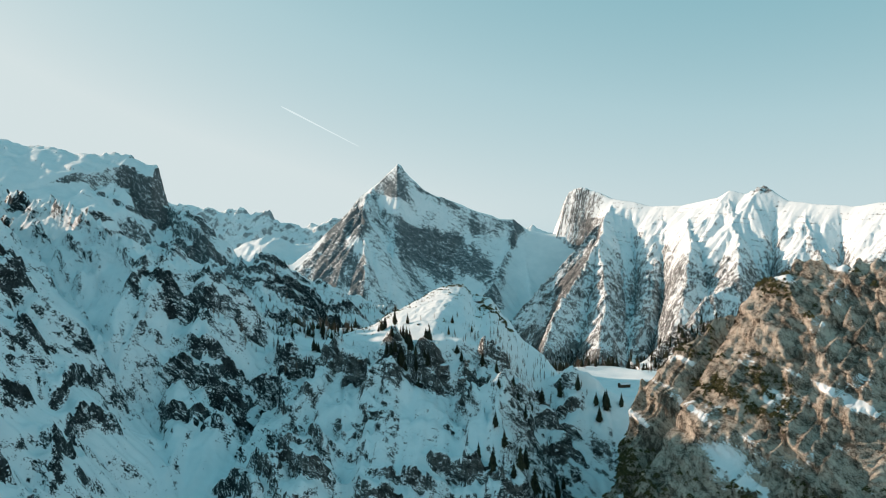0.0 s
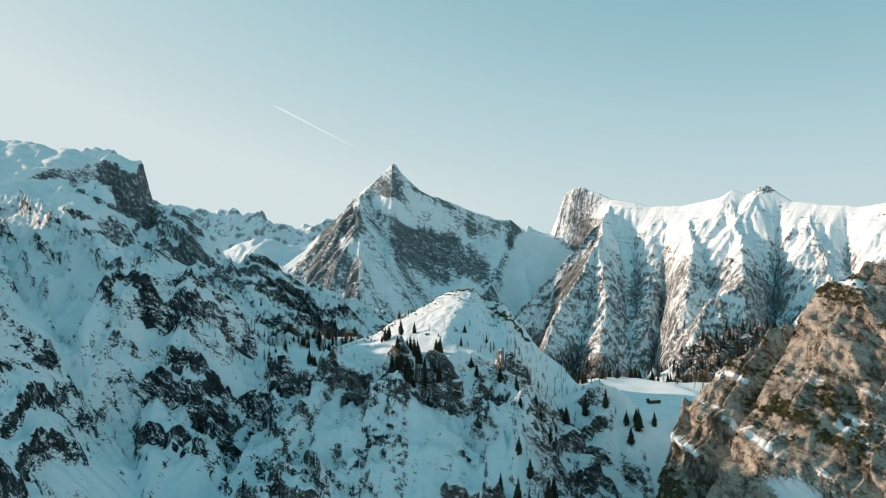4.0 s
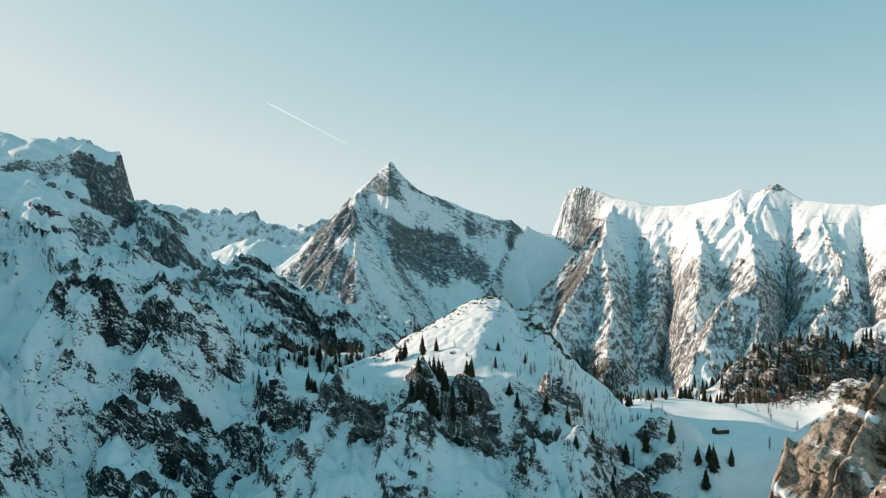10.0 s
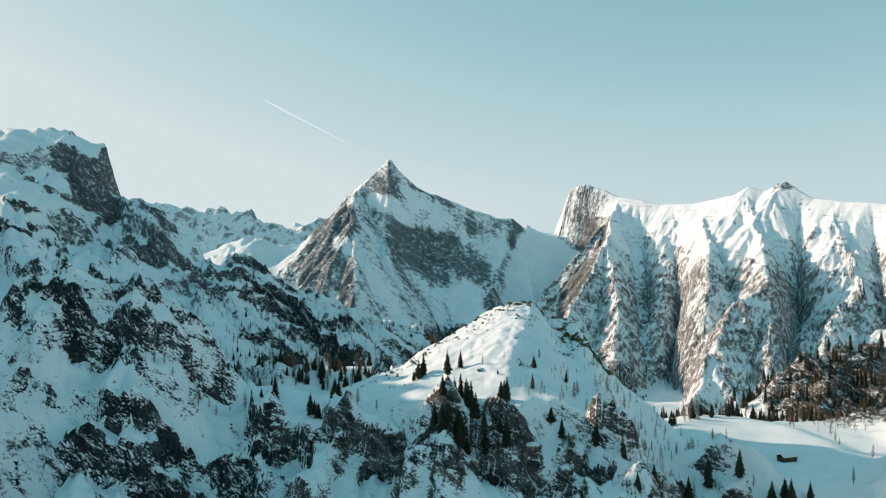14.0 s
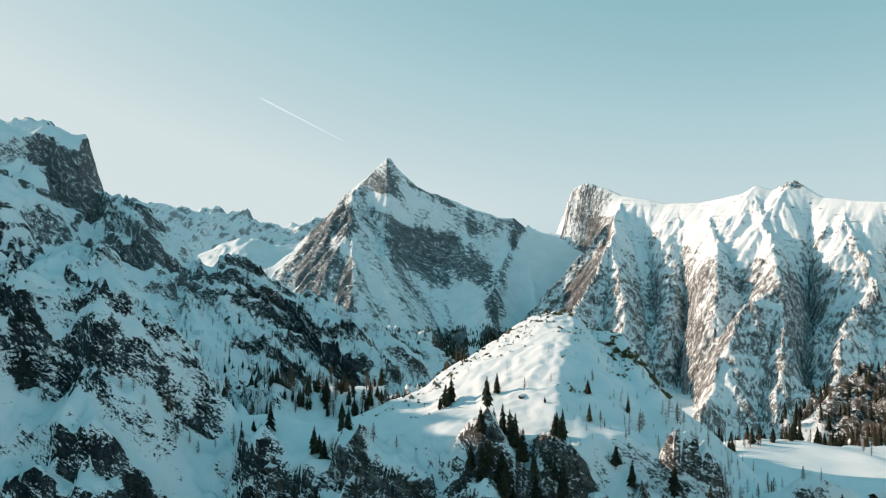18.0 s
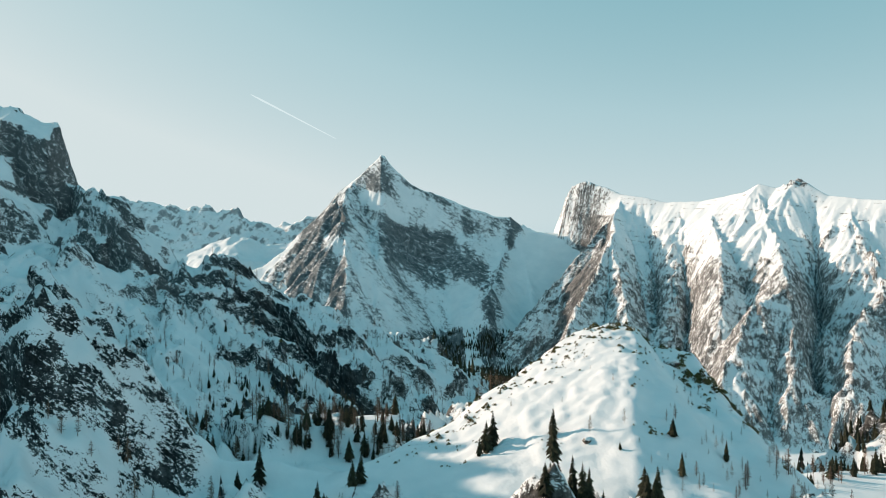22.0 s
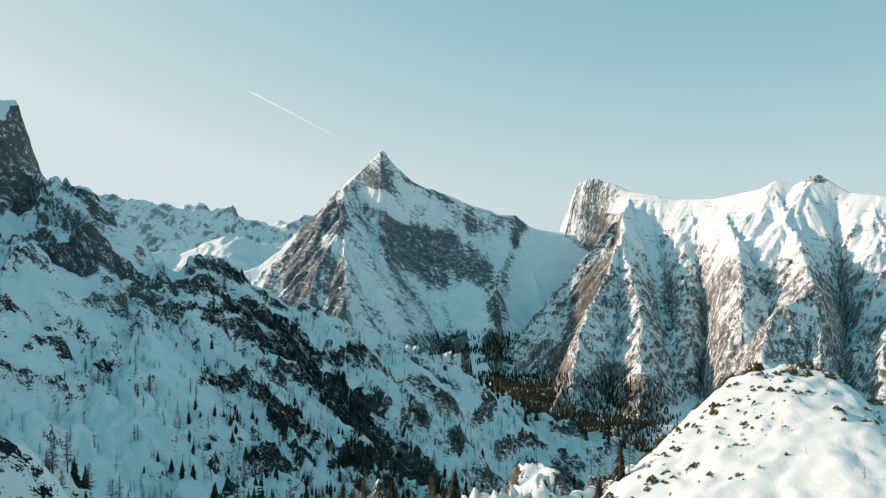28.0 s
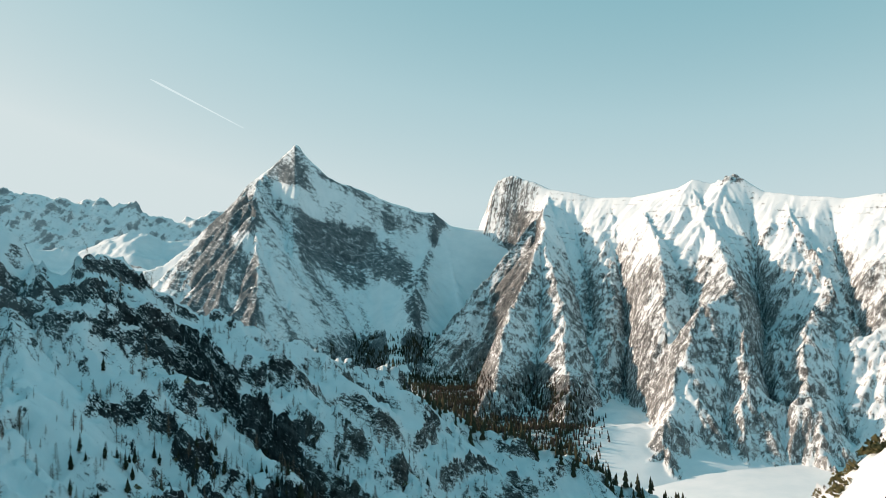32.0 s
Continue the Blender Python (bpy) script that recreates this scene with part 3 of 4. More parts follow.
def peak_bare(x, y, z, s, gx, gy):
    wx, wz = x + 60 * fbm(x, y, 120, 4, 255), z + 45 * fbm(x, y, 110, 4, 257)

    def zone(cx, cz, rx, rz, tilt=0.0):
        # a patch of the face round (cx, cz), longer down the slope to the right by tilt
        u, v = wx - cx, wz - cz
        return step01(1.25, 0.75, np.hypot(u / rx, (v + tilt * u) / rz))

    b = np.clip(0.2 * (s - 1.05), -0.25, 0.12) + 0.5 * fbm(x, y, 170, 4, 251) + 0.36
    b = b + 0.24 * zone(-200, 272, 40, 36, 0.7) + 0.40 * zone(20, 10, 175, 95, 0.35) + 0.12 * zone(170, 100, 100, 30, 0.45) - 0.14 * zone(0, 150, 130, 45, 0.5) + 0.3 * zone(-390, 0, 110, 170, -0.8) + 0.3 * zone(-285, -140, 55, 80)
    b = b - 0.4 * zone(-150, 175, 80, 40, 0.6) - 0.45 * zone(95, -125, 60, 70, 0.8) - 0.35 * zone(-300, 45, 45, 30) - 0.3 * zone(-60, 225, 60, 25, 0.6) + 0.25 * zone(40, 205, 60, 13, 0.45)
    b = b + 0.12 * FORM["run"] + 0.16 * step01(-240, -290, x) * step01(300, 220, z) - 0.34 * step01(-400, -470, x) - 0.35 * step01(0.02, 0.25, fbm(x + 0.5 * y, 0.4 * y, 60, 3, 259)) * step01(-230, -280, x)
    d, along = nearest(x, y, [(-262, 3252), (-292, 3120), (-266, 2960), (-251, 2760), (-232, 2600)])
    b = b + 0.34 * step01(-4, 6, -d) * step01(60, 20, -d) * step01(0.15, 0.3, along)
    b = np.minimum(b, 0.68 + 0.2 * step01(1.5, 2.4, s))
    d, along = nearest(x + 30 * fbm(x, y, 90, 3, 253), y, [(300, 3240), (230, 3050), (183, 2876), (150, 2720), (130, 2560)])
    rib = np.exp(-(d / 26) ** 2)
    b = b - 0.5 * step01(170, 260, x) * step01(140, 60, z) * (1 - rib) + 0.4 * rib * step01(0.45, 0.75, s) * (step01(0.42, 0.6, along) + step01(0.16, 0.06, along))
    return np.where(s < 0.62, b - 0.7 * step01(0.66, 0.45, s) * (1 - 0.7 * rib), b) + 0.3 * step01(-190, -230, z)


def far_height(x, y):
    crest = [(-2600, 4640, 420), (-1618, 4600, 323), (-1515, 4600, 308), (-1280, 4600, 279), (-1157, 4600, 255), (-1104, 4600, 273), (-1045, 4600, 236), (-942, 4600, 250), (-912, 4600, 205), (-809, 4600, 176),
             (-735, 4600, 168), (-661, 4600, 200), (-513, 4600, 221), (-200, 4650, 160), (150, 4650, 120), (400, 4700, 150), (560, 4700, 175), (800, 4700, 60)]
    fore = [(-1300, 4120, 40), (-1086, 4200, 25), (-979, 4200, 74), (-832, 4200, 106), (-738, 4200, 66), (-560, 4240, 80), (-400, 4300, 40)]
    h = crest_wall(x, y, crest, 1.0, 0.8, 60, 200)
    f = crest_wall(x, y, fore, 0.6, 0.5, 60, 150)
    h = h + 44 * (ridged(x, y, 130, 5, 301) - 0.5) + 14 * (ridged(x, y * 0.4, 46, 3, 303) - 0.5)
    f = f + 34 * (ridged(x, y, 160, 5, 311) - 0.5)
    return np.maximum(smax(h, f, 10), -200)


def far_bare(x, y, z, s, gx, gy):
    return 0.5 * (s - 0.95) + 0.5 * fbm(x, y, 200, 3, 321) + 0.3 - 0.25 * step01(4380, 4250, y)


CLIFF_SKIN = []


def build_warm_cliff():
    """The buttress as a skin that runs from behind its top over the edge and down its face."""
    cx = np.array([91, 103, 108, 113, 120, 129, 139, 149, 165, 174, 188, 210, 236, 300, 430.0])
    cy = np.array([476, 474, 472, 470, 467, 462, 457, 456, 456, 448, 437, 421, 408, 388, 360.0])
    cz = np.array([-177, -117, -92, -71, -64, -54, -43, -37, -29, -14, -1, -3, 0, 12, 30.0])
    xs = np.concatenate([lines(90, 250, 0.9)[:-1], lines(250, 430, 3)])
    top, face = np.linspace(-1, 0, 60)[:-1], np.linspace(0, 1, 210)
    x, w = np.meshgrid(xs, np.concatenate([top, face]))
    crest, edge = np.interp(x, cx, cz), np.interp(x, cx, cy)
    crest = crest + 7 * fbm(x, 0 * x, 24, 4, 403) + 4 * (ridged(x, 0 * x + 3, 9, 2, 404) - 0.5)
    stair = x / 21 + 0.8 * fbm(x, 0 * x, 30, 2, 401)
    crest = crest + 6 * (0.5 - (stair - np.floor(stair))) * step01(240, 200, x)
    fall = np.maximum(w, 0) * 150
    back = np.maximum(-w, 0) * 90
    z = crest - fall - 0.62 * back
    lean = 1.0 * fall
    y = edge - 0.5 * lean + 0.8 * back
    x = x - (0.3 + 0.48 * step01(102, 150, x)) * lean + 0.5 * back
    # buttresses, slanting ledges and cracks, pushed out of the face
    slant = z + 0.55 * x
    warp = 6 * fbm(x, z, 30, 3, 405)
    rib = ridged(x + 0.35 * z + warp, 0.3 * z, 38, 5, 406) - 0.45
    fin = ridged(x * 1.1 - 0.2 * z + warp, 0.35 * slant, 13, 4, 407) - 0.45
    b2, c2 = blocks(x + 0.3 * z + warp, 0.55 * z - 0.25 * x, 10, 431, 1.0)
    b3, c3 = blocks(x - 0.2 * z, 0.6 * z + warp, 3.8, 441, 1.0)
    push = 9 * rib + 5.0 * fin + 2.6 * b2 - 1.0 * c2 + 1.2 * b3 - 0.4 * c3 + 0.8 * fbm(x, z, 3, 2, 445)
    ledge = slant * 0.045 + 0.9 * fbm(x, z, 50, 3, 411)
    ledge = ledge - np.floor(ledge)
    push = push + 7.5 * (ledge - step01(0.8, 1.0, ledge)) * step01(0, 12, fall) * step01(-0.05, 0.2, fbm(x, z, 60, 2, 417))
    y, x = y - 0.7 * push * step01(-12, 14, fall - back), x - 0.7 * push * step01(-12, 14, fall - back)
    z = z + 0.8 * fbm(x, y, 9, 3, 413) * step01(0, 5, back) * 3
    b = 1.05 + 0.25 * fbm(x, z, 30, 3, 415) - 1.0 * step01(0.08, 0.26, fbm(x + 0.5 * z, z - 0.3 * x, 20, 3, 419)) * step01(0.5, 0.85, ledge) - 0.5 * step01(0.12, 0.3, fbm(x, z, 16, 4, 427))
    b = b - 1.1 * np.exp(-((x - 131) / 10) ** 2 - ((z + 93) / 10) ** 2) - 0.9 * np.exp(-((x - 160) / 9) ** 2 - ((z + 66) / 8) ** 2) * step01(-0.1, 0.2, fbm(x, z, 7, 2, 429)) - 0.6 * step01(3, 12, back) - 0.35 * step01(-104, -118, z) * step01(0.0, 0.2, fbm(x, z, 14, 2, 423))
    CLIFF_SKIN.extend([x, y, z, fall, back])
    return surface("warm_cliff", x[::-1], y[::-1], z[::-1], b[::-1], ROCK_TAN, "steep warm tan limestone buttress with dwarf pines on top", "cliff")


def ground_height(x, y):
    v = -300 - 60 * step01(0, 1500, y) + 0.00009 * np.minimum((x - 250) ** 2, 2.2e6) * step01(2600, 1400, y)
    left = step01(-350, -900, x) * (260 + 0.1 * np.abs(x)) * step01(3200, 800, y) * step01(-500, 200, y)
    return v + 30 * fbm(x, y, 500, 3, 501) + 0.55 * left


snowfield = lambda x, y, z, s, gx, gy: 0.5 * (s - 0.6) + 0.4 * fbm(x, y, 300, 3, 511)

sheet("ground", lines(-3200, 3200, 32), lines(-1500, 4985, 32), ground_height, snowfield, ROCK_PEAK, "snow-covered valley ground between the mountains", "valley ground")
sheet("far_range", lines(-2400, 900, 8), lines(3950, 4900, 8), far_height, far_bare, ROCK_HAZY, "distant jagged rocky mountain range dusted with snow", "mountain range")
sheet("central_peak", lines(-760, 560, 4.0), lines(2500, 3400, 4.0), peak_height, peak_bare, ROCK_PEAK, "pointed grey limestone peak with snow on its shaded face", "mountain")
sheet("sunlit_massif", np.concatenate([lines(120, 1240, 3.4)[:-1], lines(1240, 1900, 10)]), np.concatenate([lines(1500, 2800, 3.6)[:-1], lines(2800, 3420, 5)]), massif_height, massif_bare, ROCK_MASSIF, "long sunlit rock wall with snow flutes and dark gullies", "mountain")
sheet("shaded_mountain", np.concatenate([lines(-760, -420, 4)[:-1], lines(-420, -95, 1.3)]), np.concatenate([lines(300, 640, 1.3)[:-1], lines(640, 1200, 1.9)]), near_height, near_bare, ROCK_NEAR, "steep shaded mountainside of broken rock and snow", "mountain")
sheet("knoll", np.concatenate([lines(-95, 110, 1.0)[:-1], lines(110, 520, 3.0)]), np.concatenate([lines(300, 420, 3)[:-1], lines(420, 640, 1.0)[:-1], lines(640, 1200, 2.5)]), near_height, near_bare, ROCK_KNOLL, "sunlit snowy knoll and saddle above a dark cliff", "hill")
build_warm_cliff()


# ---- growth and small things ----
def plain(name, a, b, size, rough=0.8, spread=0.25):
    """A mottled surface that differs a little from one object to the next."""
    m, t, p = nodes_of(name)
    geo = t.nodes.new("ShaderNodeNewGeometry")
    n = add(t, "ShaderNodeTexNoise", Scale=1 / size, Detail=5, Roughness=0.65)
    t.links.new(geo.outputs["Position"], n.inputs["Vector"])
    info = t.nodes.new("ShaderNodeObjectInfo")
    isle = math_node(t, "ADD", math_node(t, "MULTIPLY", geo.outputs["Random Per Island"], spread), math_node(t, "MULTIPLY", info.outputs["Random"], spread))
    f = math_node(t, "ADD", math_node(t, "SUBTRACT", n.outputs[0], spread), isle)
    r = ramp(t, f, [(0.3, a), (0.72, b)])
    t.links.new(r.outputs[0], p.inputs["Base Color"])
    p.inputs["Roughness"].default_value = rough
    p.inputs["Specular IOR Level"].default_value = 0.15
    bump = t.nodes.new("ShaderNodeBump")
    bump.inputs["Strength"].default_value, bump.inputs["Distance"].default_value = 0.4, size * 0.2
    t.links.new(n.outputs[0], bump.inputs["Height"])
    t.links.new(bump.outputs[0], p.inputs["Normal"])
    return m


NEEDLES = plain("spruce_needles", (0.012, 0.015, 0.010), (0.055, 0.056, 0.032), 1.2)
PINE = plain("dwarf_pine_needles", (0.045, 0.045, 0.018), (0.17, 0.145, 0.065), 0.9)
BARK = plain("spruce_bark", (0.04, 0.03, 0.022), (0.11, 0.085, 0.065), 0.3)
TWIGS = plain("bare_larch_twigs", (0.075, 0.050, 0.036), (0.21, 0.145, 0.105), 0.8)
# darker copy of the larch twigs, the valley's shade put into its colour
DIM_TWIGS = plain("shade_darkened_larch_twigs", (0.024, 0.020, 0.018), (0.07, 0.054, 0.045), 3.0)
OLD_WOOD = plain("weathered_boards", (0.045, 0.032, 0.022), (0.13, 0.095, 0.07), 0.35)
PACKED = plain("packed_snow", (0.72, 0.74, 0.76), (0.82, 0.83, 0.84), 2.0, 0.7, 0.05)
STONE = snow_rock("snow_capped_boulder", (0.02, 0.018, 0.016), (0.085, 0.076, 0.067), (0.24, 0.21, 0.18), 1.6, contrast=3.0)


def mesh_of(name, verts, faces, material, smooth=False):
    me = bpy.data.meshes.new(name)
    me.from_pydata(verts, [], faces)
    me.materials.append(material)
    if smooth:
        me.polygons.foreach_set("use_smooth", np.ones(len(me.polygons), dtype=bool))
    me.update()
    return me


def part(name, me, parent, label=""):
    ob = new(name, me)
    ob.parent = parent
    if label:
        ob["label"] = label
    return ob


def stem(verts, faces, a, b, ra, rb, sides=5):
    """A tapered stick from a to b."""
    a, b = Vector(a), Vector(b)
    q = (b - a).to_track_quat("Z", "Y")
    base = len(verts)
    for p, r in ((a, ra), (b, rb)):
        for k in range(sides):
            w = 2 * math.pi * k / sides
            verts.append(tuple(p + q @ Vector((r * math.cos(w), r * math.sin(w), 0))))
    for k in range(sides):
        j = (k + 1) % sides
        faces.append((base + k, base + j, base + sides + j, base + sides + k))


def spruce_crown(rng, tall, wide, whorls, arms, ragged=0.25):
    """Drooping fans of needles in whorls, one under the other, with gaps between."""
    verts, faces = [], []
    for w in range(whorls):
        f = (w + 0.3) / whorls
        z = tall * (0.08 + 0.90 * f)
        reach = wide * min(1.0, 1.5 * (1 - f)) ** 0.8 * (0.8 + 0.4 * rng.random()) * min(1.0, 0.6 + 3 * f) + 0.10
        for k in range(arms):
            if rng.random() < 0.08:
                continue
            a = 2 * math.pi * (k + 0.5 * (w % 2) + 0.5 * rng.random()) / arms
            r = reach * (1 - ragged + 2 * ragged * rng.random())
            half = 0.30 * r + 0.10
            droop = (0.65 + 0.4 * rng.random()) * r * (1.1 - 0.5 * f)
            lift = 0.10 * r
            c, s = math.cos(a), math.sin(a)
            out, side = Vector((c, s, 0)), Vector((-s, c, 0))
            z1 = z + tall * 0.02 * (rng.random() - 0.5)
            root = Vector((0, 0, z1 + lift))
            mid = out * r * 0.55 + Vector((0, 0, z1 - 0.35 * droop))
            tip = out * r + Vector((0, 0, z1 - droop))
            n = len(verts)
            for p in (root, mid + side * half - Vector((0, 0, 0.18 * r)), tip, mid - side * half - Vector((0, 0, 0.18 * r)), mid + Vector((0, 0, 0.10 * r)), mid - Vector((0, 0, 0.34 * r))):
                verts.append(tuple(p))
            faces += [(n, n + 1, n + 4), (n + 1, n + 2, n + 4), (n + 2, n + 3, n + 4), (n + 3, n, n + 4), (n, n + 5, n + 1), (n + 1, n + 5, n + 2), (n + 2, n + 5, n + 3)]
    stem(verts, faces, (0, 0, tall * 0.9), (0, 0, tall * 1.02), 0.10, 0.02, 4)
    return verts, faces


def larch_crown(rng, tall, wide, arms):
    """Bare twigs: thin boughs that rise or hang, each with side shoots."""
    verts, faces = [], []
    for k in range(arms):
        f = 0.16 + 0.82 * (k + rng.random()) / arms
        a = k * 2.4 + rng.random()
        r = wide * min(1.0, 1.4 * (1 - f)) ** 0.7 * (0.5 + 0.7 * rng.random()) * min(1.0, 0.4 + 2 * f) + 0.12
        out = Vector((math.cos(a), math.sin(a), 0))
        root = Vector((0, 0, tall * f))
        tip = root + out * r + Vector((0, 0, r * (0.7 - 1.0 * rng.random())))
        stem(verts, faces, root, tip, 0.07, 0.025, 3)
        for j in range(4):
            g = 0.3 + 0.17 * j + 0.1 * rng.random()
            p = root.lerp(tip, g)
            side = Vector((-out.y, out.x, 0)) * (1 if j % 2 else -1)
            q = p + (side * 0.7 + out * 0.6 + Vector((0, 0, 1.4 * rng.random() - 0.8))) * r * 0.5
            stem(verts, faces, p, q, 0.062, 0.02, 3)
    return verts, faces


rng = random.Random(7)


def tree_kinds(kind, count):
    made = []
    for i in range(count):
        tall = 1.0
        tv, tf = [], []
        if kind == "spruce":
            tall = 10.0 + 2.5 * i
            stem(tv, tf, (0, 0, -0.6), (0, 0, tall * 0.95), 0.16 + 0.012 * tall, 0.03, 6)
            v, f = spruce_crown(rng, tall, tall * (0.135 + 0.015 * (i % 3)), 20, 8, 0.35)
            made.append((tall, mesh_of("spruce_trunk", tv, tf, BARK, True), mesh_of("spruce_crown", v, f, NEEDLES)))
        else:
            tall = 9.0 + 2.0 * i
            stem(tv, tf, (0, 0, -0.6), (0.15, 0.1, tall * 0.55), 0.10 + 0.010 * tall, 0.09, 5)
            stem(tv, tf, (0.15, 0.1, tall * 0.55), (0.05, 0.2, tall), 0.09, 0.02, 5)
            v, f = larch_crown(rng, tall, tall * (0.125 + 0.025 * (i % 2)), 64)
            made.append((tall, mesh_of("larch_trunk", tv, tf, TWIGS, True), mesh_of("larch_crown", v, f, TWIGS)))
    return made


SPRUCES, LARCHES = tree_kinds("spruce", 4), tree_kinds("larch", 3)


def slight(kind, count):
    """The same trees with fewer boughs, for the woods."""
    made = []
    for i in range(count):
        tv, tf = [], []
        stem(tv, tf, (0, 0, -0.6), (0, 0, 9.6), 0.12, 0.03, 3)
        v, f = spruce_crown(rng, 10.0, 1.5, 11, 6, 0.35) if kind == "spruce" else larch_crown(rng, 10.0, 1.45, 32)
        made.append((10.0, mesh_of(kind, tv, tf, TWIGS), mesh_of(kind, v, f, NEEDLES if kind == "spruce" else TWIGS)))
    return made


FEW_SPRUCES, FEW_LARCHES = slight("spruce", 4), slight("larch", 4)


def ground_at(places):
    p = np.array(places, float).reshape(-1, 2)
    return near_height(p[:, 0], p[:, 1])


def plant(name, kinds, places, sizes, label, group):
    """Trees at places of the plan, each one a thing with its trunk and crown."""
    zs = ground_at(places)
    for (x, y), z, h in zip(places, zs, sizes):
        tall, trunk, crown = kinds[rng.randrange(len(kinds))]
        tree = new(name)
        k = h / tall
        tree.matrix_world = pose(x, y, z - 0.2, 2 * rng.random() - 1, 2 * rng.random() - 1, 360 * rng.random()) @ Matrix.Diagonal((k * (0.95 + 0.4 * rng.random()), k * (0.95 + 0.4 * rng.random()), k, 1))
        part("trunk", trunk, tree)
        part("crown", crown, tree)
        tagged(tree, label, "tree", group)


def grove(name, kinds, places, sizes, label):
    """Many like trees, joined into one skin."""
    zs = ground_at(places)
    verts, faces, base = [], [], 0
    for (x, y), z, h in zip(places, zs, sizes):
        tall, trunk, crown = kinds[rng.randrange(len(kinds))]
        for me in (trunk, crown):
            co = np.empty(len(me.vertices) * 3)
            me.vertices.foreach_get("co", co)
            co = co.reshape(-1, 3) * (h / tall)
            a = 6.28 * rng.random()
            turned = np.stack([co[:, 0] * math.cos(a) - co[:, 1] * math.sin(a) + x, co[:, 0] * math.sin(a) + co[:, 1] * math.cos(a) + y, co[:, 2] + z - 0.2], -1)
            verts += turned.tolist()
            faces += [tuple(base + i for i in f.vertices) for f in me.polygons]
            base += len(co)
    return tagged(new(name, mesh_of(name, verts, faces, kinds[0][2].materials[0])), label, "wood", kind="stuff")


def heights(n, low, high):
    return [low + (high - low) * rng.random() ** 1.3 for _ in range(n)]


def scatter(n, x0, x1, y0, y1, seed, keep=None):
    r, out = random.Random(seed), []
    for _ in range(n * 30):
        x, y = x0 + (x1 - x0) * r.random(), y0 + (y1 - y0) * r.random()
        if keep is None or keep(x, y) > r.random():
            out.append((round(x, 1), round(y, 1)))
        if len(out) == n:
            break
    return out


# spruces on the sunlit knoll and along its cliff
KNOLL_SPRUCES = [(-39, 558), (-37, 560), (-41, 556), (-21.6, 555), (-25, 528), (-23, 521), (-21, 520), (-19, 522), (-6.6, 522), (-5.6, 517), (8, 548), (20.7, 545), (-7.4, 541), (5.5, 533), (10.5, 519), (-74, 552), (-72, 554)]
CLIFF_SPRUCES = [(-28, 513), (-24, 512), (-33, 515), (-30, 511), (-15, 511), (-9.5, 508), (-18, 514), (26, 512), (13, 510), (39, 496), (34, 505), (-81.5, 538), (-78, 535), (-80, 540), (-20, 516), (-27, 527), (57, 516), (64, 525), (50, 489), (34, 484), (44, 500), (47, 505), (-99, 559), (-103, 551)]
GULLY_SPRUCES = [(106, 536), (100, 534), (78, 544), (89, 539), (106, 530), (117, 538), (100, 523), (62, 458), (50, 442), (42, 436), (38, 430), (46, 448), (30, 452), (54, 436), (34, 440), (27, 428), (58, 446), (66, 470), (20, 436), (72, 486)]
plant("spruce", SPRUCES, KNOLL_SPRUCES, (8.5, 9.5, 5, 7.5, 10, 11, 10.5, 9, 9, 5.5, 5, 5.5, 2.2, 6, 6.5, 7, 8), "dark green spruce standing in sunlit snow", "spruces on the knoll")
plant("spruce", SPRUCES, CLIFF_SPRUCES, heights(len(CLIFF_SPRUCES), 6, 12), "dark shaded spruce on the ledge above a cliff", "spruces along the cliff")
plant("spruce", SPRUCES, GULLY_SPRUCES, heights(len(GULLY_SPRUCES), 9, 16), "tall dark spruce on a steep shaded slope", "spruces in the gully")

LEDGE_SPRUCES = scatter(15, -31, -3, 504, 517, 25)
plant("spruce", SPRUCES, LEDGE_SPRUCES, heights(15, 6, 11), "dark shaded spruce on the ledge above a cliff", "spruces along the cliff")

# the dark wood behind the saddle and the knoll, and on the wooded hill
SADDLE_WOOD = scatter(130, -150, -34, 600, 640, 21, lambda x, y: 1.0 * (y > 600 + 0.1 * abs(x + 90)))
HOLLOW_WOOD = scatter(120, 40, 190, 655, 745, 22, lambda x, y: 1.0 if y > 640 + 0.55 * abs(x - 60) else 0.0)
HILL_WOOD = scatter(60, 185, 300, 690, 780, 23)
plant("spruce", SPRUCES, SADDLE_WOOD[::2], heights(65, 4, 8.5), "dark spruce in the wood behind the saddle", "wood behind the saddle")
plant("larch", LARCHES, SADDLE_WOOD[1::2], heights(65, 5, 10), "bare brown larch in the wood behind the saddle", "wood behind the saddle")
plant("spruce", SPRUCES, HOLLOW_WOOD[::2], heights(60, 7, 12), "dark spruce in the shaded hollow", "wood in the hollow")
plant("larch", LARCHES, HOLLOW_WOOD[1::2], heights(60, 6, 11), "bare brown larch in the shaded hollow", "wood in the hollow")
plant("spruce", SPRUCES, HILL_WOOD[::3], heights(20, 7, 12), "dark spruce on the wooded hill", "wood on the hill")
plant("larch", LARCHES, HILL_WOOD[1::3] + HILL_WOOD[2::3], heights(40, 7, 12), "bare reddish larch on the wooded hill", "wood on the hill")

grove("spruce_wood", FEW_SPRUCES, scatter(330, 178, 420, 680, 790, 36), heights(330, 5, 10), "dark spruces on the wooded hill")
grove("larch_wood", FEW_LARCHES, scatter(480, 176, 420, 660, 790, 37), heights(480, 5, 10), "bare reddish larches on the wooded hill")

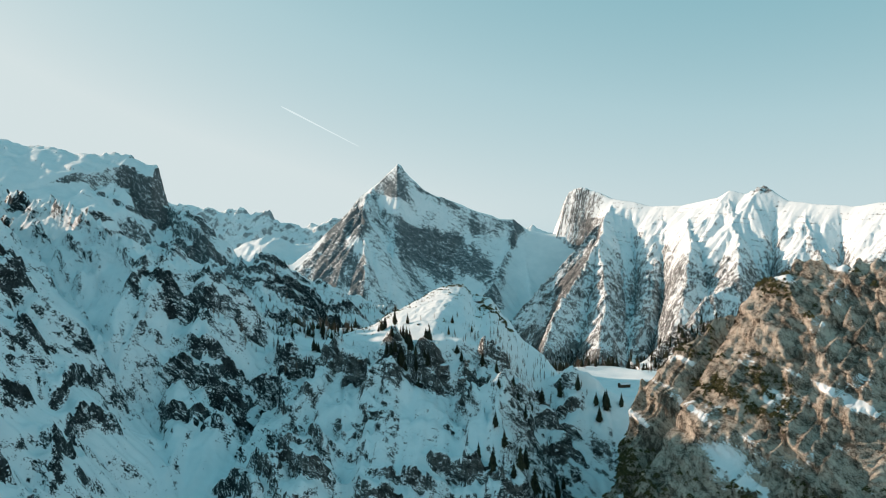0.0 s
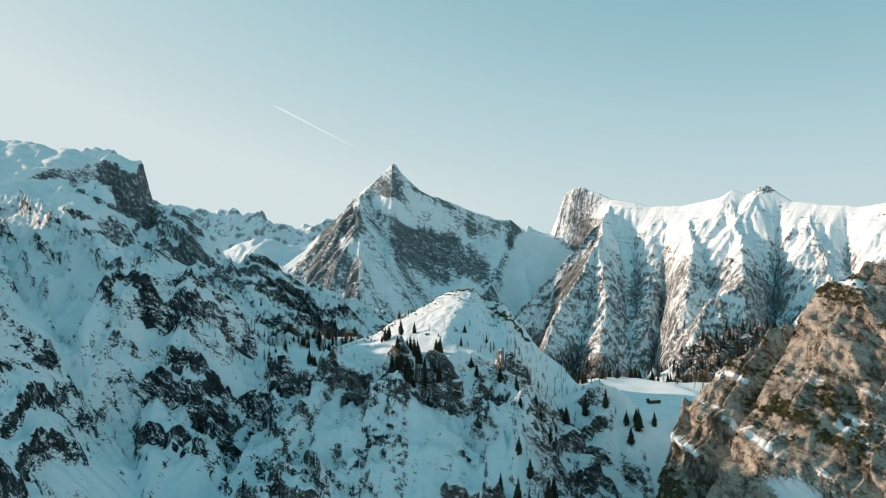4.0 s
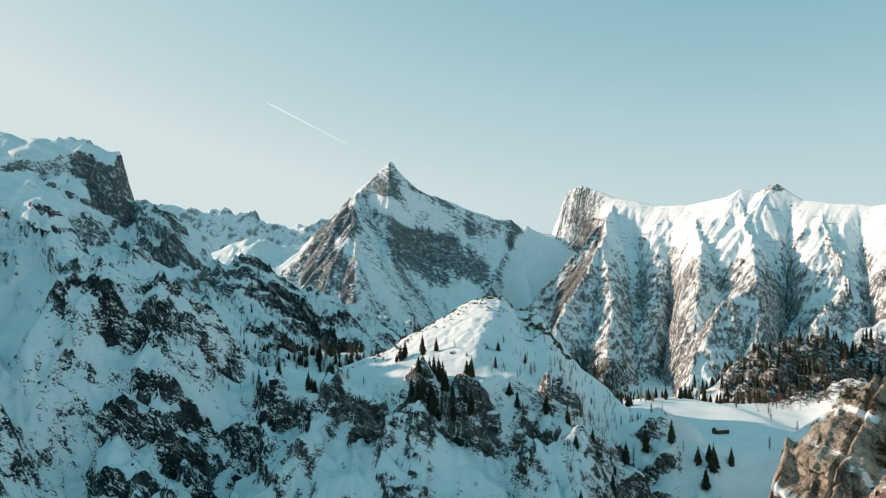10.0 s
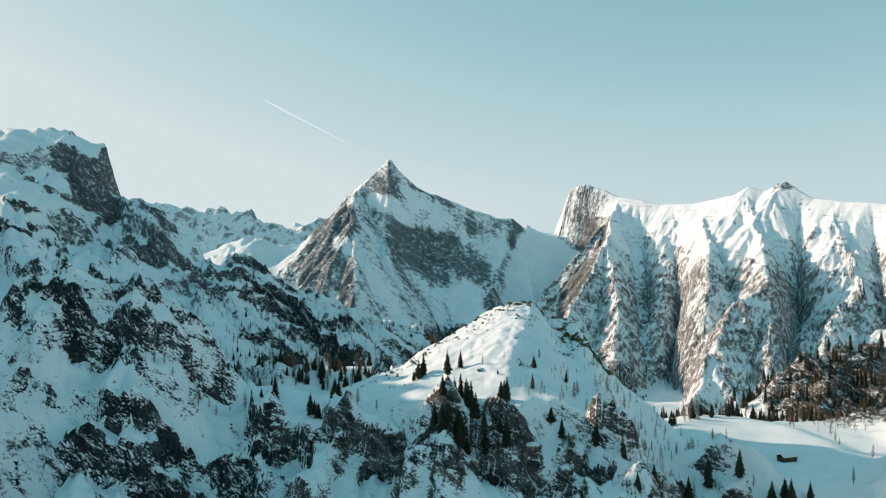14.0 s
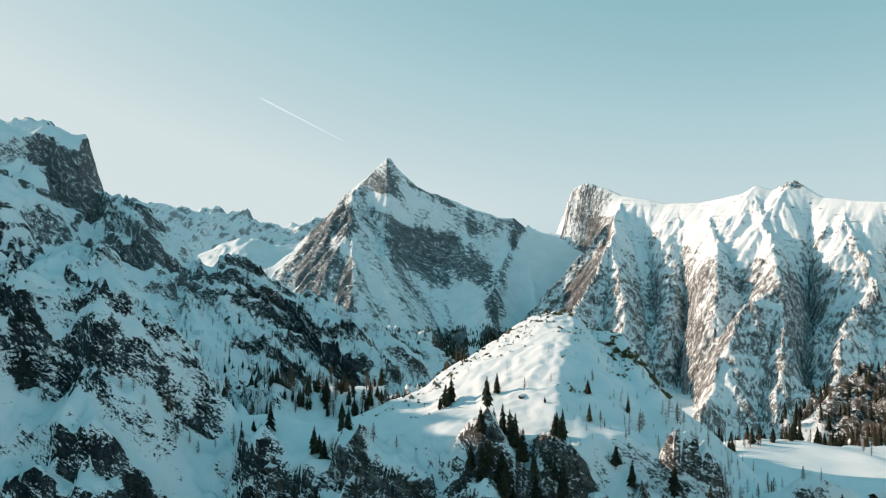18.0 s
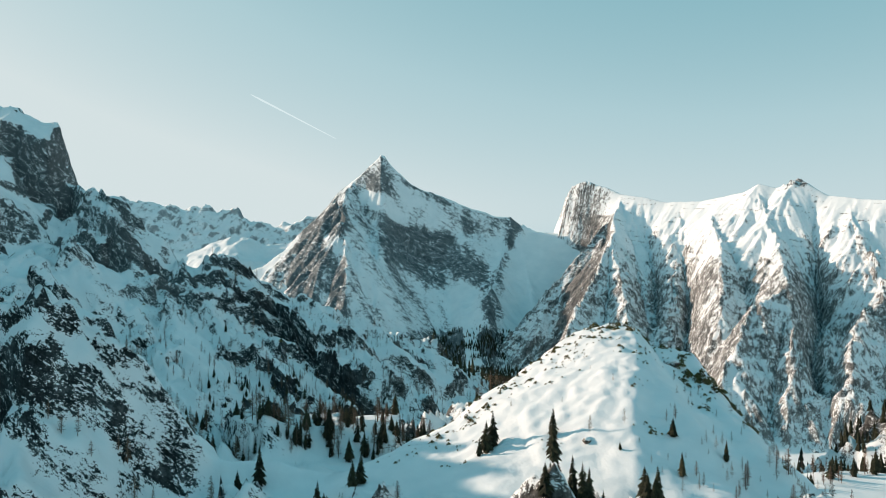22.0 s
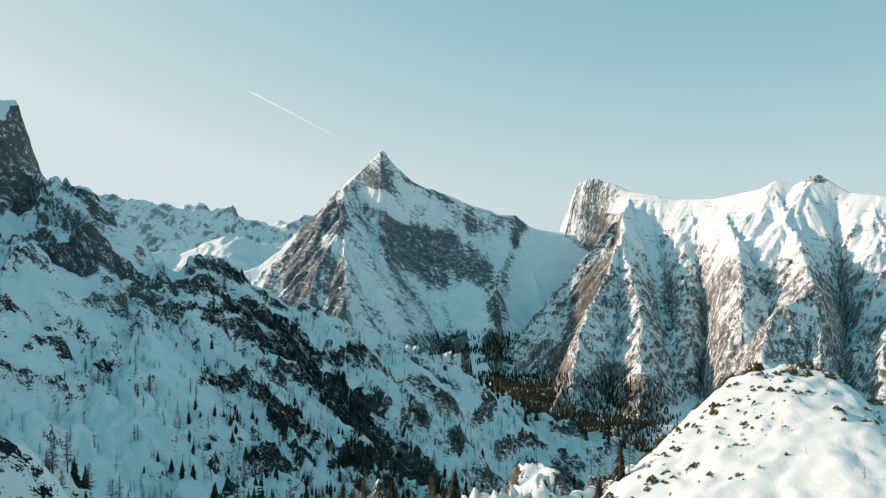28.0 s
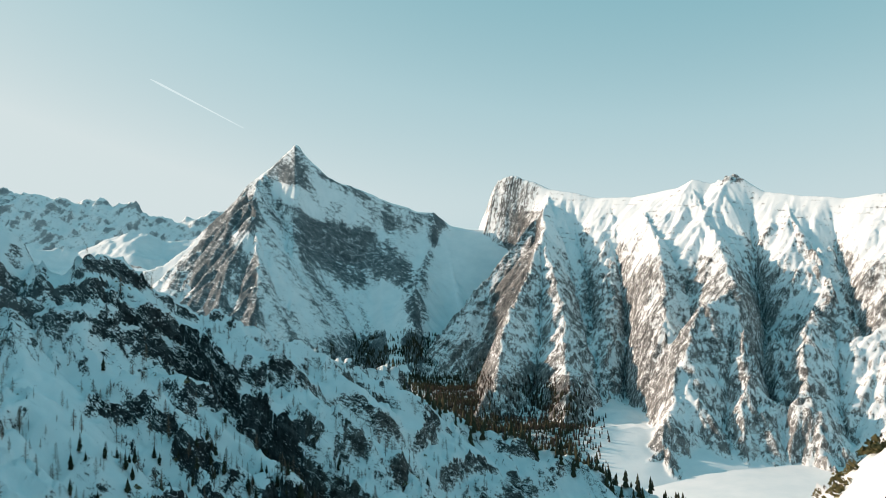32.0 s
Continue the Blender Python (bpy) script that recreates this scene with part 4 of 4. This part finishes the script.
# larches
KNOLL_LARCHES = [(-12.7, 551), (11.5, 557), (-18, 519), (25, 525), (33, 530), (27, 522), (14.6, 523), (9.3, 534), (24.5, 541), (35, 524), (9.6, 530), (16, 525), (22.5, 537), (31, 530), (37, 515), (43, 518), (56, 563), (57, 551), (45, 540), (38, 548), (50, 535), (62, 555), (70, 560), (48, 560), (40, 533), (53, 545), (19, 515)]
MEADOW_LARCHES = [(88, 551), (93, 548), (95, 540), (80, 541), (72, 543), (84, 556), (77, 565), (82, 575), (170, 620), (178, 640), (176, 600), (183, 655), (165, 660), (172, 680), (150, 690), (138, 545), (86, 590), (76, 600)]
SPUR_LARCHES = [(-124, 550), (-80, 546), (-133, 551), (-140, 543), (-144, 543), (-131, 552), (-105, 540), (-110, 552), (-71, 521), (-55, 529), (-121, 549), (-148, 545), (-127, 545), (-136, 541), (-117, 556), (-92, 534), (-88, 528), (-98, 530), (-62, 527), (-66, 519)]
grove("larch_wood", FEW_LARCHES, scatter(75, 18, 84, 512, 600, 38, lambda x, y: 0.2 + 0.8 * (x + 0.3 * (600 - y) > 62)), heights(75, 3, 6.5), "bare reddish larches scattered down the knoll's flank")
grove("larch_wood", FEW_LARCHES, scatter(130, -30, 78, 516, 604, 39, lambda x, y: 0.1 + 0.9 * (x > 0.5 * (y - 540))), heights(130, 1.6, 4.5), "small reddish larch saplings scattered over the knoll")
plant("larch", LARCHES, KNOLL_LARCHES, heights(len(KNOLL_LARCHES), 3.5, 7.5), "leafless reddish-brown larch on sunlit snow", "larches on the knoll")
plant("larch", LARCHES, MEADOW_LARCHES, heights(len(MEADOW_LARCHES), 4, 8), "leafless brown larch beside the snowy meadow", "larches round the meadow")
plant("larch", LARCHES, SPUR_LARCHES, heights(len(SPUR_LARCHES), 4, 8), "thin grey leafless larch on a shaded ledge", "larches on the spur")
NOSE_LARCHES = scatter(190, -235, 10, 830, 1010, 31, lambda x, y: 0.25 + 0.75 * (y < 930))
NOSE_SPRUCES = scatter(120, -190, 60, 800, 985, 32, lambda x, y: 0.15 + 0.85 * (y < 890))
plant("larch", LARCHES, NOSE_LARCHES[:60], heights(60, 5, 10), "thin grey leafless larch on the shaded mountainside", "larches on the mountainside")
grove("larch_wood", FEW_LARCHES, NOSE_LARCHES[60:] + scatter(420, -240, 30, 760, 1015, 33, lambda x, y: 0.2 + 0.8 * (y < 920)), heights(550, 4, 9), "scattered leafless larches on the shaded mountainside")
grove("spruce_wood", FEW_SPRUCES, scatter(150, -200, 40, 760, 900, 34, lambda x, y: 0.2 + 0.8 * (fbm(np.array([[x]]), np.array([[y]]), 50, 2, 341)[0, 0] > 0.05)), heights(150, 4, 9), "dark spruces along the foot of the shaded mountainside")
grove("spruce_wood", FEW_SPRUCES, scatter(60, -140, -28, 602, 618, 61), heights(60, 5, 9), "dark fringe of spruces behind the saddle")
grove("larch_wood", FEW_LARCHES, scatter(60, -140, -30, 602, 622, 62), heights(60, 5, 9), "bare brown larches in the fringe behind the saddle")
grove("spruce_wood", FEW_SPRUCES, scatter(210, -125, 30, 800, 940, 57, lambda x, y: 0.2 + 0.8 * (y < 900 + 0.2 * x)), heights(210, 4, 9), "dark spruces below the long rock slab")
grove("larch_wood", FEW_LARCHES, scatter(260, -150, 20, 850, 1030, 58), heights(260, 4, 8.5), "leafless larches above the long rock slab")
plant("spruce", SPRUCES, NOSE_SPRUCES, heights(120, 3.5, 9), "small dark spruce on the shaded mountainside", "spruces on the mountainside")


# dwarf pines: low cushions of many small tufts
def cushion(seed, wide, high, tufts):
    r = random.Random(seed)
    verts, faces = [], []
    for _ in range(tufts):
        a, d = 2 * math.pi * r.random(), math.sqrt(r.random())
        lobe = 0.72 + 0.3 * abs(math.sin(1.5 * a + seed))
        p = Vector((wide * lobe * d * math.cos(a), wide * 0.8 * lobe * d * math.sin(a), high * (1 - d * d) * (0.3 + 0.75 * r.random())))
        size = 0.23 * wide * (0.5 + 0.8 * r.random())
        q = Euler((r.random() * 0.9 - 0.45, r.random() * 0.9 - 0.45, 6.28 * r.random())).to_quaternion()
        n = len(verts)
        for c in ((size, 0, -0.25 * size), (-0.4 * size, 0.6 * size, -0.3 * size), (-0.5 * size, -0.6 * size, -0.2 * size), (0, 0, 0.75 * size)):
            verts.append(tuple(p + q @ Vector(c)))
        faces += [(n, n + 1, n + 3), (n + 1, n + 2, n + 3), (n + 2, n, n + 3), (n, n + 2, n + 1)]
    return mesh_of("dwarf_pine", verts, faces, PINE)


CUSHIONS = [cushion(3, 1.4, 1.5, 54), cushion(4, 2.0, 1.6, 76), cushion(5, 1.0, 1.3, 40)]


def shrubs(places, zs, label, group, big=1.0):
    for (x, y), z in zip(places, zs):
        ob = new("dwarf_pine", CUSHIONS[rng.randrange(3)])
        k = big * (0.6 + 0.8 * rng.random())
        ob.matrix_world = pose(x, y, z - 0.15, 0, 0, 360 * rng.random()) @ Matrix.Diagonal((k, k, k, 1))
        tagged(ob, label, "shrub", group)


def thicket(places, zs, label, big):
    """Many small dwarf pines, joined into one skin."""
    verts, faces, base = [], [], 0
    shapes = []
    for me in CUSHIONS:
        co = np.empty(len(me.vertices) * 3)
        me.vertices.foreach_get("co", co)
        shapes.append((co.reshape(-1, 3), [tuple(f.vertices) for f in me.polygons]))
    for (x, y), z in zip(places, zs):
        co, tris = shapes[rng.randrange(3)]
        k, a = big * (0.5 + rng.random()), 6.28 * rng.random()
        c, s = k * math.cos(a), k * math.sin(a)
        verts += np.stack([co[:, 0] * c - co[:, 1] * s + x, co[:, 0] * s + co[:, 1] * c + y, co[:, 2] * k + z - 0.12], -1).tolist()
        faces += [tuple(base + i for i in f) for f in tris]
        base += len(co)
    return tagged(new("shrub_cover", mesh_of("shrub_cover", verts, faces, PINE)), label, "shrubs", kind="stuff")


def by_ridge(n, seed, wide):
    r, out = random.Random(seed), []
    for _ in range(n):
        i = 3 + r.random() * 8.5
        a, b = KNOLL[int(i)], KNOLL[int(i) + 1]
        f = i - int(i)
        out.append((a[0] + f * (b[0] - a[0]) + r.gauss(0, 2), a[1] + f * (b[1] - a[1]) - abs(r.gauss(0, wide)) + 3))
    return out


RIDGE_PINES = by_ridge(90, 41, 9)
CLUMPS = scatter(110, -66, 44, 548, 626, 45, lambda x, y: 0.16 + 0.84 * (y > 590 + 0.4 * x))
SMALL_PINES = [(x + rng.gauss(0, 2.6), y + rng.gauss(0, 1.6)) for x, y in CLUMPS for _ in range(rng.randrange(2, 12))]
thicket(SMALL_PINES, ground_at(SMALL_PINES), "small olive dwarf pines half buried in the knoll's snow", 0.3)
SLOPE_PINES = scatter(220, -250, 60, 780, 1010, 47, lambda x, y: 1.0 * (fbm(np.array([[x]]), np.array([[y]]), 34, 3, 471)[0, 0] > 0.03))
thicket(SLOPE_PINES, ground_at(SLOPE_PINES), "dark dwarf pines speckling the shaded mountainside", 0.7)
shrubs(RIDGE_PINES, ground_at(RIDGE_PINES), "low olive-brown dwarf pine poking through the snow", "dwarf pines on the knoll", 0.6)
BACK_PINES = [(-26 + 36 * k / 44 + 4 * math.sin(5.1 * k), 634 + 5 * math.sin(2.3 * k) + 6 * k / 44) for k in range(45)]
shrubs(BACK_PINES, ground_at(BACK_PINES), "dense olive dwarf pine on the knoll's edge", "dwarf pines on the knoll", 1.1)
KNOB_PINES = scatter(46, 26, 52, 596, 616, 42)
shrubs(KNOB_PINES, ground_at(KNOB_PINES), "dark dwarf pine on the knoll's shaded knob", "dwarf pines on the knob", 1.0)

skin_x, skin_y, skin_z, skin_fall, skin_back = CLIFF_SKIN
cr = np.random.RandomState(44)
grows = (0.25 + 1.6 * fbm(skin_x + 0.5 * skin_z, skin_z, 26, 3, 46)) * step01(60, 0, skin_fall) + 0.9 * step01(1, 4, skin_back) * step01(26, 8, skin_back)
grows = grows + 1.3 * np.exp(-((skin_x - 152) / 14) ** 2 - ((skin_z + 64) / 12) ** 2) * (skin_back < 3) + 0.5 * np.exp(-((skin_x - 136) / 12) ** 2 - ((skin_z + 68) / 9) ** 2)
grows = np.where((skin_x < 245) & (skin_x > 96), np.clip(grows, 0, 1) ** 1.5, 0)
grows = grows ** 2 * step01(-0.12, 0.1, fbm(skin_x, skin_z, 9, 2, 48))
# extra growth below the shadow line, added to darken the cliff's shaded foot
grows = grows + 0.16 * step01(-94, -104, skin_z + 5 * fbm(skin_x, skin_z, 20, 2, 49)) * (skin_x < 260) * step01(-0.2, 0.05, fbm(skin_x, skin_z, 14, 2, 50))
pick = cr.choice(grows.size, 5200, replace=False, p=(grows / grows.sum()).ravel())
rooted = list(zip(skin_x.ravel()[pick], skin_y.ravel()[pick])), skin_z.ravel()[pick] + 0.2
shrubs(rooted[0][:110], rooted[1][:110], "dark olive dwarf pine rooted on the tan cliff", "dwarf pines on the cliff", 1.3)
thicket(rooted[0][110:], rooted[1][110:], "dark olive dwarf pines over the tan cliff's ledges, thickened to darken its shaded foot", 0.8)

# far woods: many small conical trees in one skin each
def wood(name, n, x0, x1, y0, y1, height, tall, material, label, seed, keep=None, top=1e6):
    r = np.random.RandomState(seed)
    x, y = r.uniform(x0, x1, n * 4), r.uniform(y0, y1, n * 4)
    ok = np.ones(len(x), bool) if keep is None else keep(x, y) > r.uniform(0, 1, len(x))
    x, y = x[ok][:n], y[ok][:n]
    z = height(x, y)
    low = z < top + 25 * fbm(x, y, 120, 2, seed)
    x, y, z = x[low], y[low], z[low]
    h = tall * r.uniform(0.6, 1.25, len(x))
    verts, faces = [], []
    for X, Y, Z, H in zip(x, y, z, h):
        n0, turn = len(verts), r.uniform(0, 6.28)
        for level, (f, w) in enumerate(((0.05, 0.20), (0.38, 0.15), (0.68, 0.09))):
            for k in range(5):
                a = turn + level + 1.2566 * k
                q = w * H * (0.75 + 0.5 * r.uniform())
                verts.append((X + q * math.cos(a), Y + q * math.sin(a), Z + H * (f - 0.06 * r.uniform())))
            verts.append((X, Y, Z + H * min(1.0, f + 0.42)))
            m = n0 + 6 * level
            faces += [(m + k, m + (k + 1) % 5, m + 5) for k in range(5)]
    ob = new(name, mesh_of(name, verts, faces, material))
    return tagged(ob, label, "wood", kind="stuff")


wood("forest", 900, -60, 210, 1010, 1180, near_height, 11, NEEDLES, "dark spruce wood on the back of the ridge", 51, lambda x, y: ((y > 1058 + 0.1 * x) & (x > -40)) * 1.0)
wood("forest", 700, 60, 420, 640, 960, near_height, 10, NEEDLES, "dark wood in the shaded hollow behind the knoll", 52, lambda x, y: 1.0 * (y > 700 + 0.2 * np.abs(x - 120)))
wood("forest", 4200, 125, 420, 1560, 2600, massif_height, 10.5, NEEDLES, "dark wood at the foot of the rock wall", 53, lambda x, y: step01(430, 350, x + 0.25 * (2000 - y)) * step01(-0.25, 0.1, fbm(x, y, 120, 3, 531)), -262)
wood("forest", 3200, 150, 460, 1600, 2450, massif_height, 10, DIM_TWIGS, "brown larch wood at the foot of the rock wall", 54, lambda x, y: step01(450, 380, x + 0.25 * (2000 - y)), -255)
wood("forest", 2200, -60, 330, 2500, 2800, peak_height, 10, NEEDLES, "dark wood below the cirque", 55, lambda x, y: step01(-0.12, 0.15, fbm(x, y, 80, 3, 551)), -200)


# boulders with snow caps
def boulder(seed, size):
    r = random.Random(seed)
    bm = bmesh.new()
    bmesh.ops.create_icosphere(bm, subdivisions=3, radius=size)
    off = Vector((r.random() * 50, r.random() * 50, r.random() * 50))
    for v in bm.verts:
        d = v.co.normalized()
        k = 1 + 0.35 * noise.noise(d * 1.6 + off) + 0.16 * noise.noise(d * 4 + off)
        v.co = Vector((v.co.x * k * 1.15, v.co.y * k, v.co.z * k * 0.8))
    me = bpy.data.meshes.new("boulder")
    bm.to_mesh(me)
    at = me.attributes.new("bare", "FLOAT", "POINT")
    for i, v in enumerate(bm.verts):
        at.data[i].value = 0.8 - 0.9 * max(0.0, v.normal.z)
    bm.free()
    me.materials.append(STONE)
    me.polygons.foreach_set("use_smooth", np.ones(len(me.polygons), dtype=bool))
    return me


BOULDERS = [(2.6, 508, 2.4), (14, 504, 2.6), (16, 512, 2.2), (-50, 517, 1.6), (41, 507, 2.6), (-14, 548, 1.2), (27, 610, 2.4), (60, 520, 2.0), (-95, 536, 2.0), (-112, 532, 1.6), (23, 498, 2.2)]
for i, (x, y, size) in enumerate(BOULDERS):
    b = new("boulder", boulder(60 + i, size))
    b.matrix_world = pose(x, y, float(ground_at([(x, y)])[0]) + 0.1 * size, 0, 0, 47 * i)
    tagged(b, "pale limestone boulder capped with snow", "boulder", "boulders of the knoll")


# the alpine hut on the meadow
def box(name, size, at, material, parent, label="", tilt=(0, 0, 0), bevel=0.04):
    bm = bmesh.new()
    bmesh.ops.create_cube(bm, size=1)
    bmesh.ops.scale(bm, vec=size, verts=bm.verts)
    bmesh.ops.bevel(bm, geom=list(bm.edges), offset=bevel, segments=1, affect="EDGES")
    bmesh.ops.transform(bm, matrix=pose(*at, *tilt), verts=bm.verts)
    me = bpy.data.meshes.new(name)
    bm.to_mesh(me)
    bm.free()
    me.materials.append(material)
    return part(name, me, parent, label)


def build_hut(x, y, turn):
    hut = new("hut")
    hut.matrix_world = pose(x, y, float(ground_at([(x, y)])[0]) - 0.3, 0, 0, turn)
    for sx in (-1, 1):
        box("wall", (0.22, 4.6, 2.4), (sx * 3.6, 0, 1.2), OLD_WOOD, hut)
    for sy in (-1, 1):
        box("wall", (7.0, 0.22, 2.4), (0, sy * 2.2, 1.2), OLD_WOOD, hut)
        box("roof", (8.2, 3.1, 0.16), (0, sy * 1.3, 2.95), OLD_WOOD, hut, "dark board roof slope", (-sy * 28, 0, 0))
        box("snow_cover", (7.9, 2.9, 0.34), (0, sy * 1.27, 3.22), PACKED, hut, "thick snow lying on the roof", (-sy * 28, 0, 0), 0.12)
    box("door", (0.9, 0.08, 1.8), (-1.2, -2.34, 1.0), BARK, hut, "dark plank door")
    box("window", (0.7, 0.08, 0.6), (1.4, -2.34, 1.4), BARK, hut, "small dark window")
    return tagged(hut, "small weathered wooden hut with snow on its roof", "hut")


build_hut(130, 589, 18)

# the vapour trail high in the sky; its sunlit brightness is an added weak glow
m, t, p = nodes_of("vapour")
glow = t.nodes.new("ShaderNodeEmission")
glow.inputs[0].default_value = (0.84, 0.90, 0.90, 1)
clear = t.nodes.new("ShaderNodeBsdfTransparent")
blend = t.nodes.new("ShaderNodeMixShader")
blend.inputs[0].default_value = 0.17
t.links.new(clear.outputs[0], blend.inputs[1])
t.links.new(glow.outputs[0], blend.inputs[2])
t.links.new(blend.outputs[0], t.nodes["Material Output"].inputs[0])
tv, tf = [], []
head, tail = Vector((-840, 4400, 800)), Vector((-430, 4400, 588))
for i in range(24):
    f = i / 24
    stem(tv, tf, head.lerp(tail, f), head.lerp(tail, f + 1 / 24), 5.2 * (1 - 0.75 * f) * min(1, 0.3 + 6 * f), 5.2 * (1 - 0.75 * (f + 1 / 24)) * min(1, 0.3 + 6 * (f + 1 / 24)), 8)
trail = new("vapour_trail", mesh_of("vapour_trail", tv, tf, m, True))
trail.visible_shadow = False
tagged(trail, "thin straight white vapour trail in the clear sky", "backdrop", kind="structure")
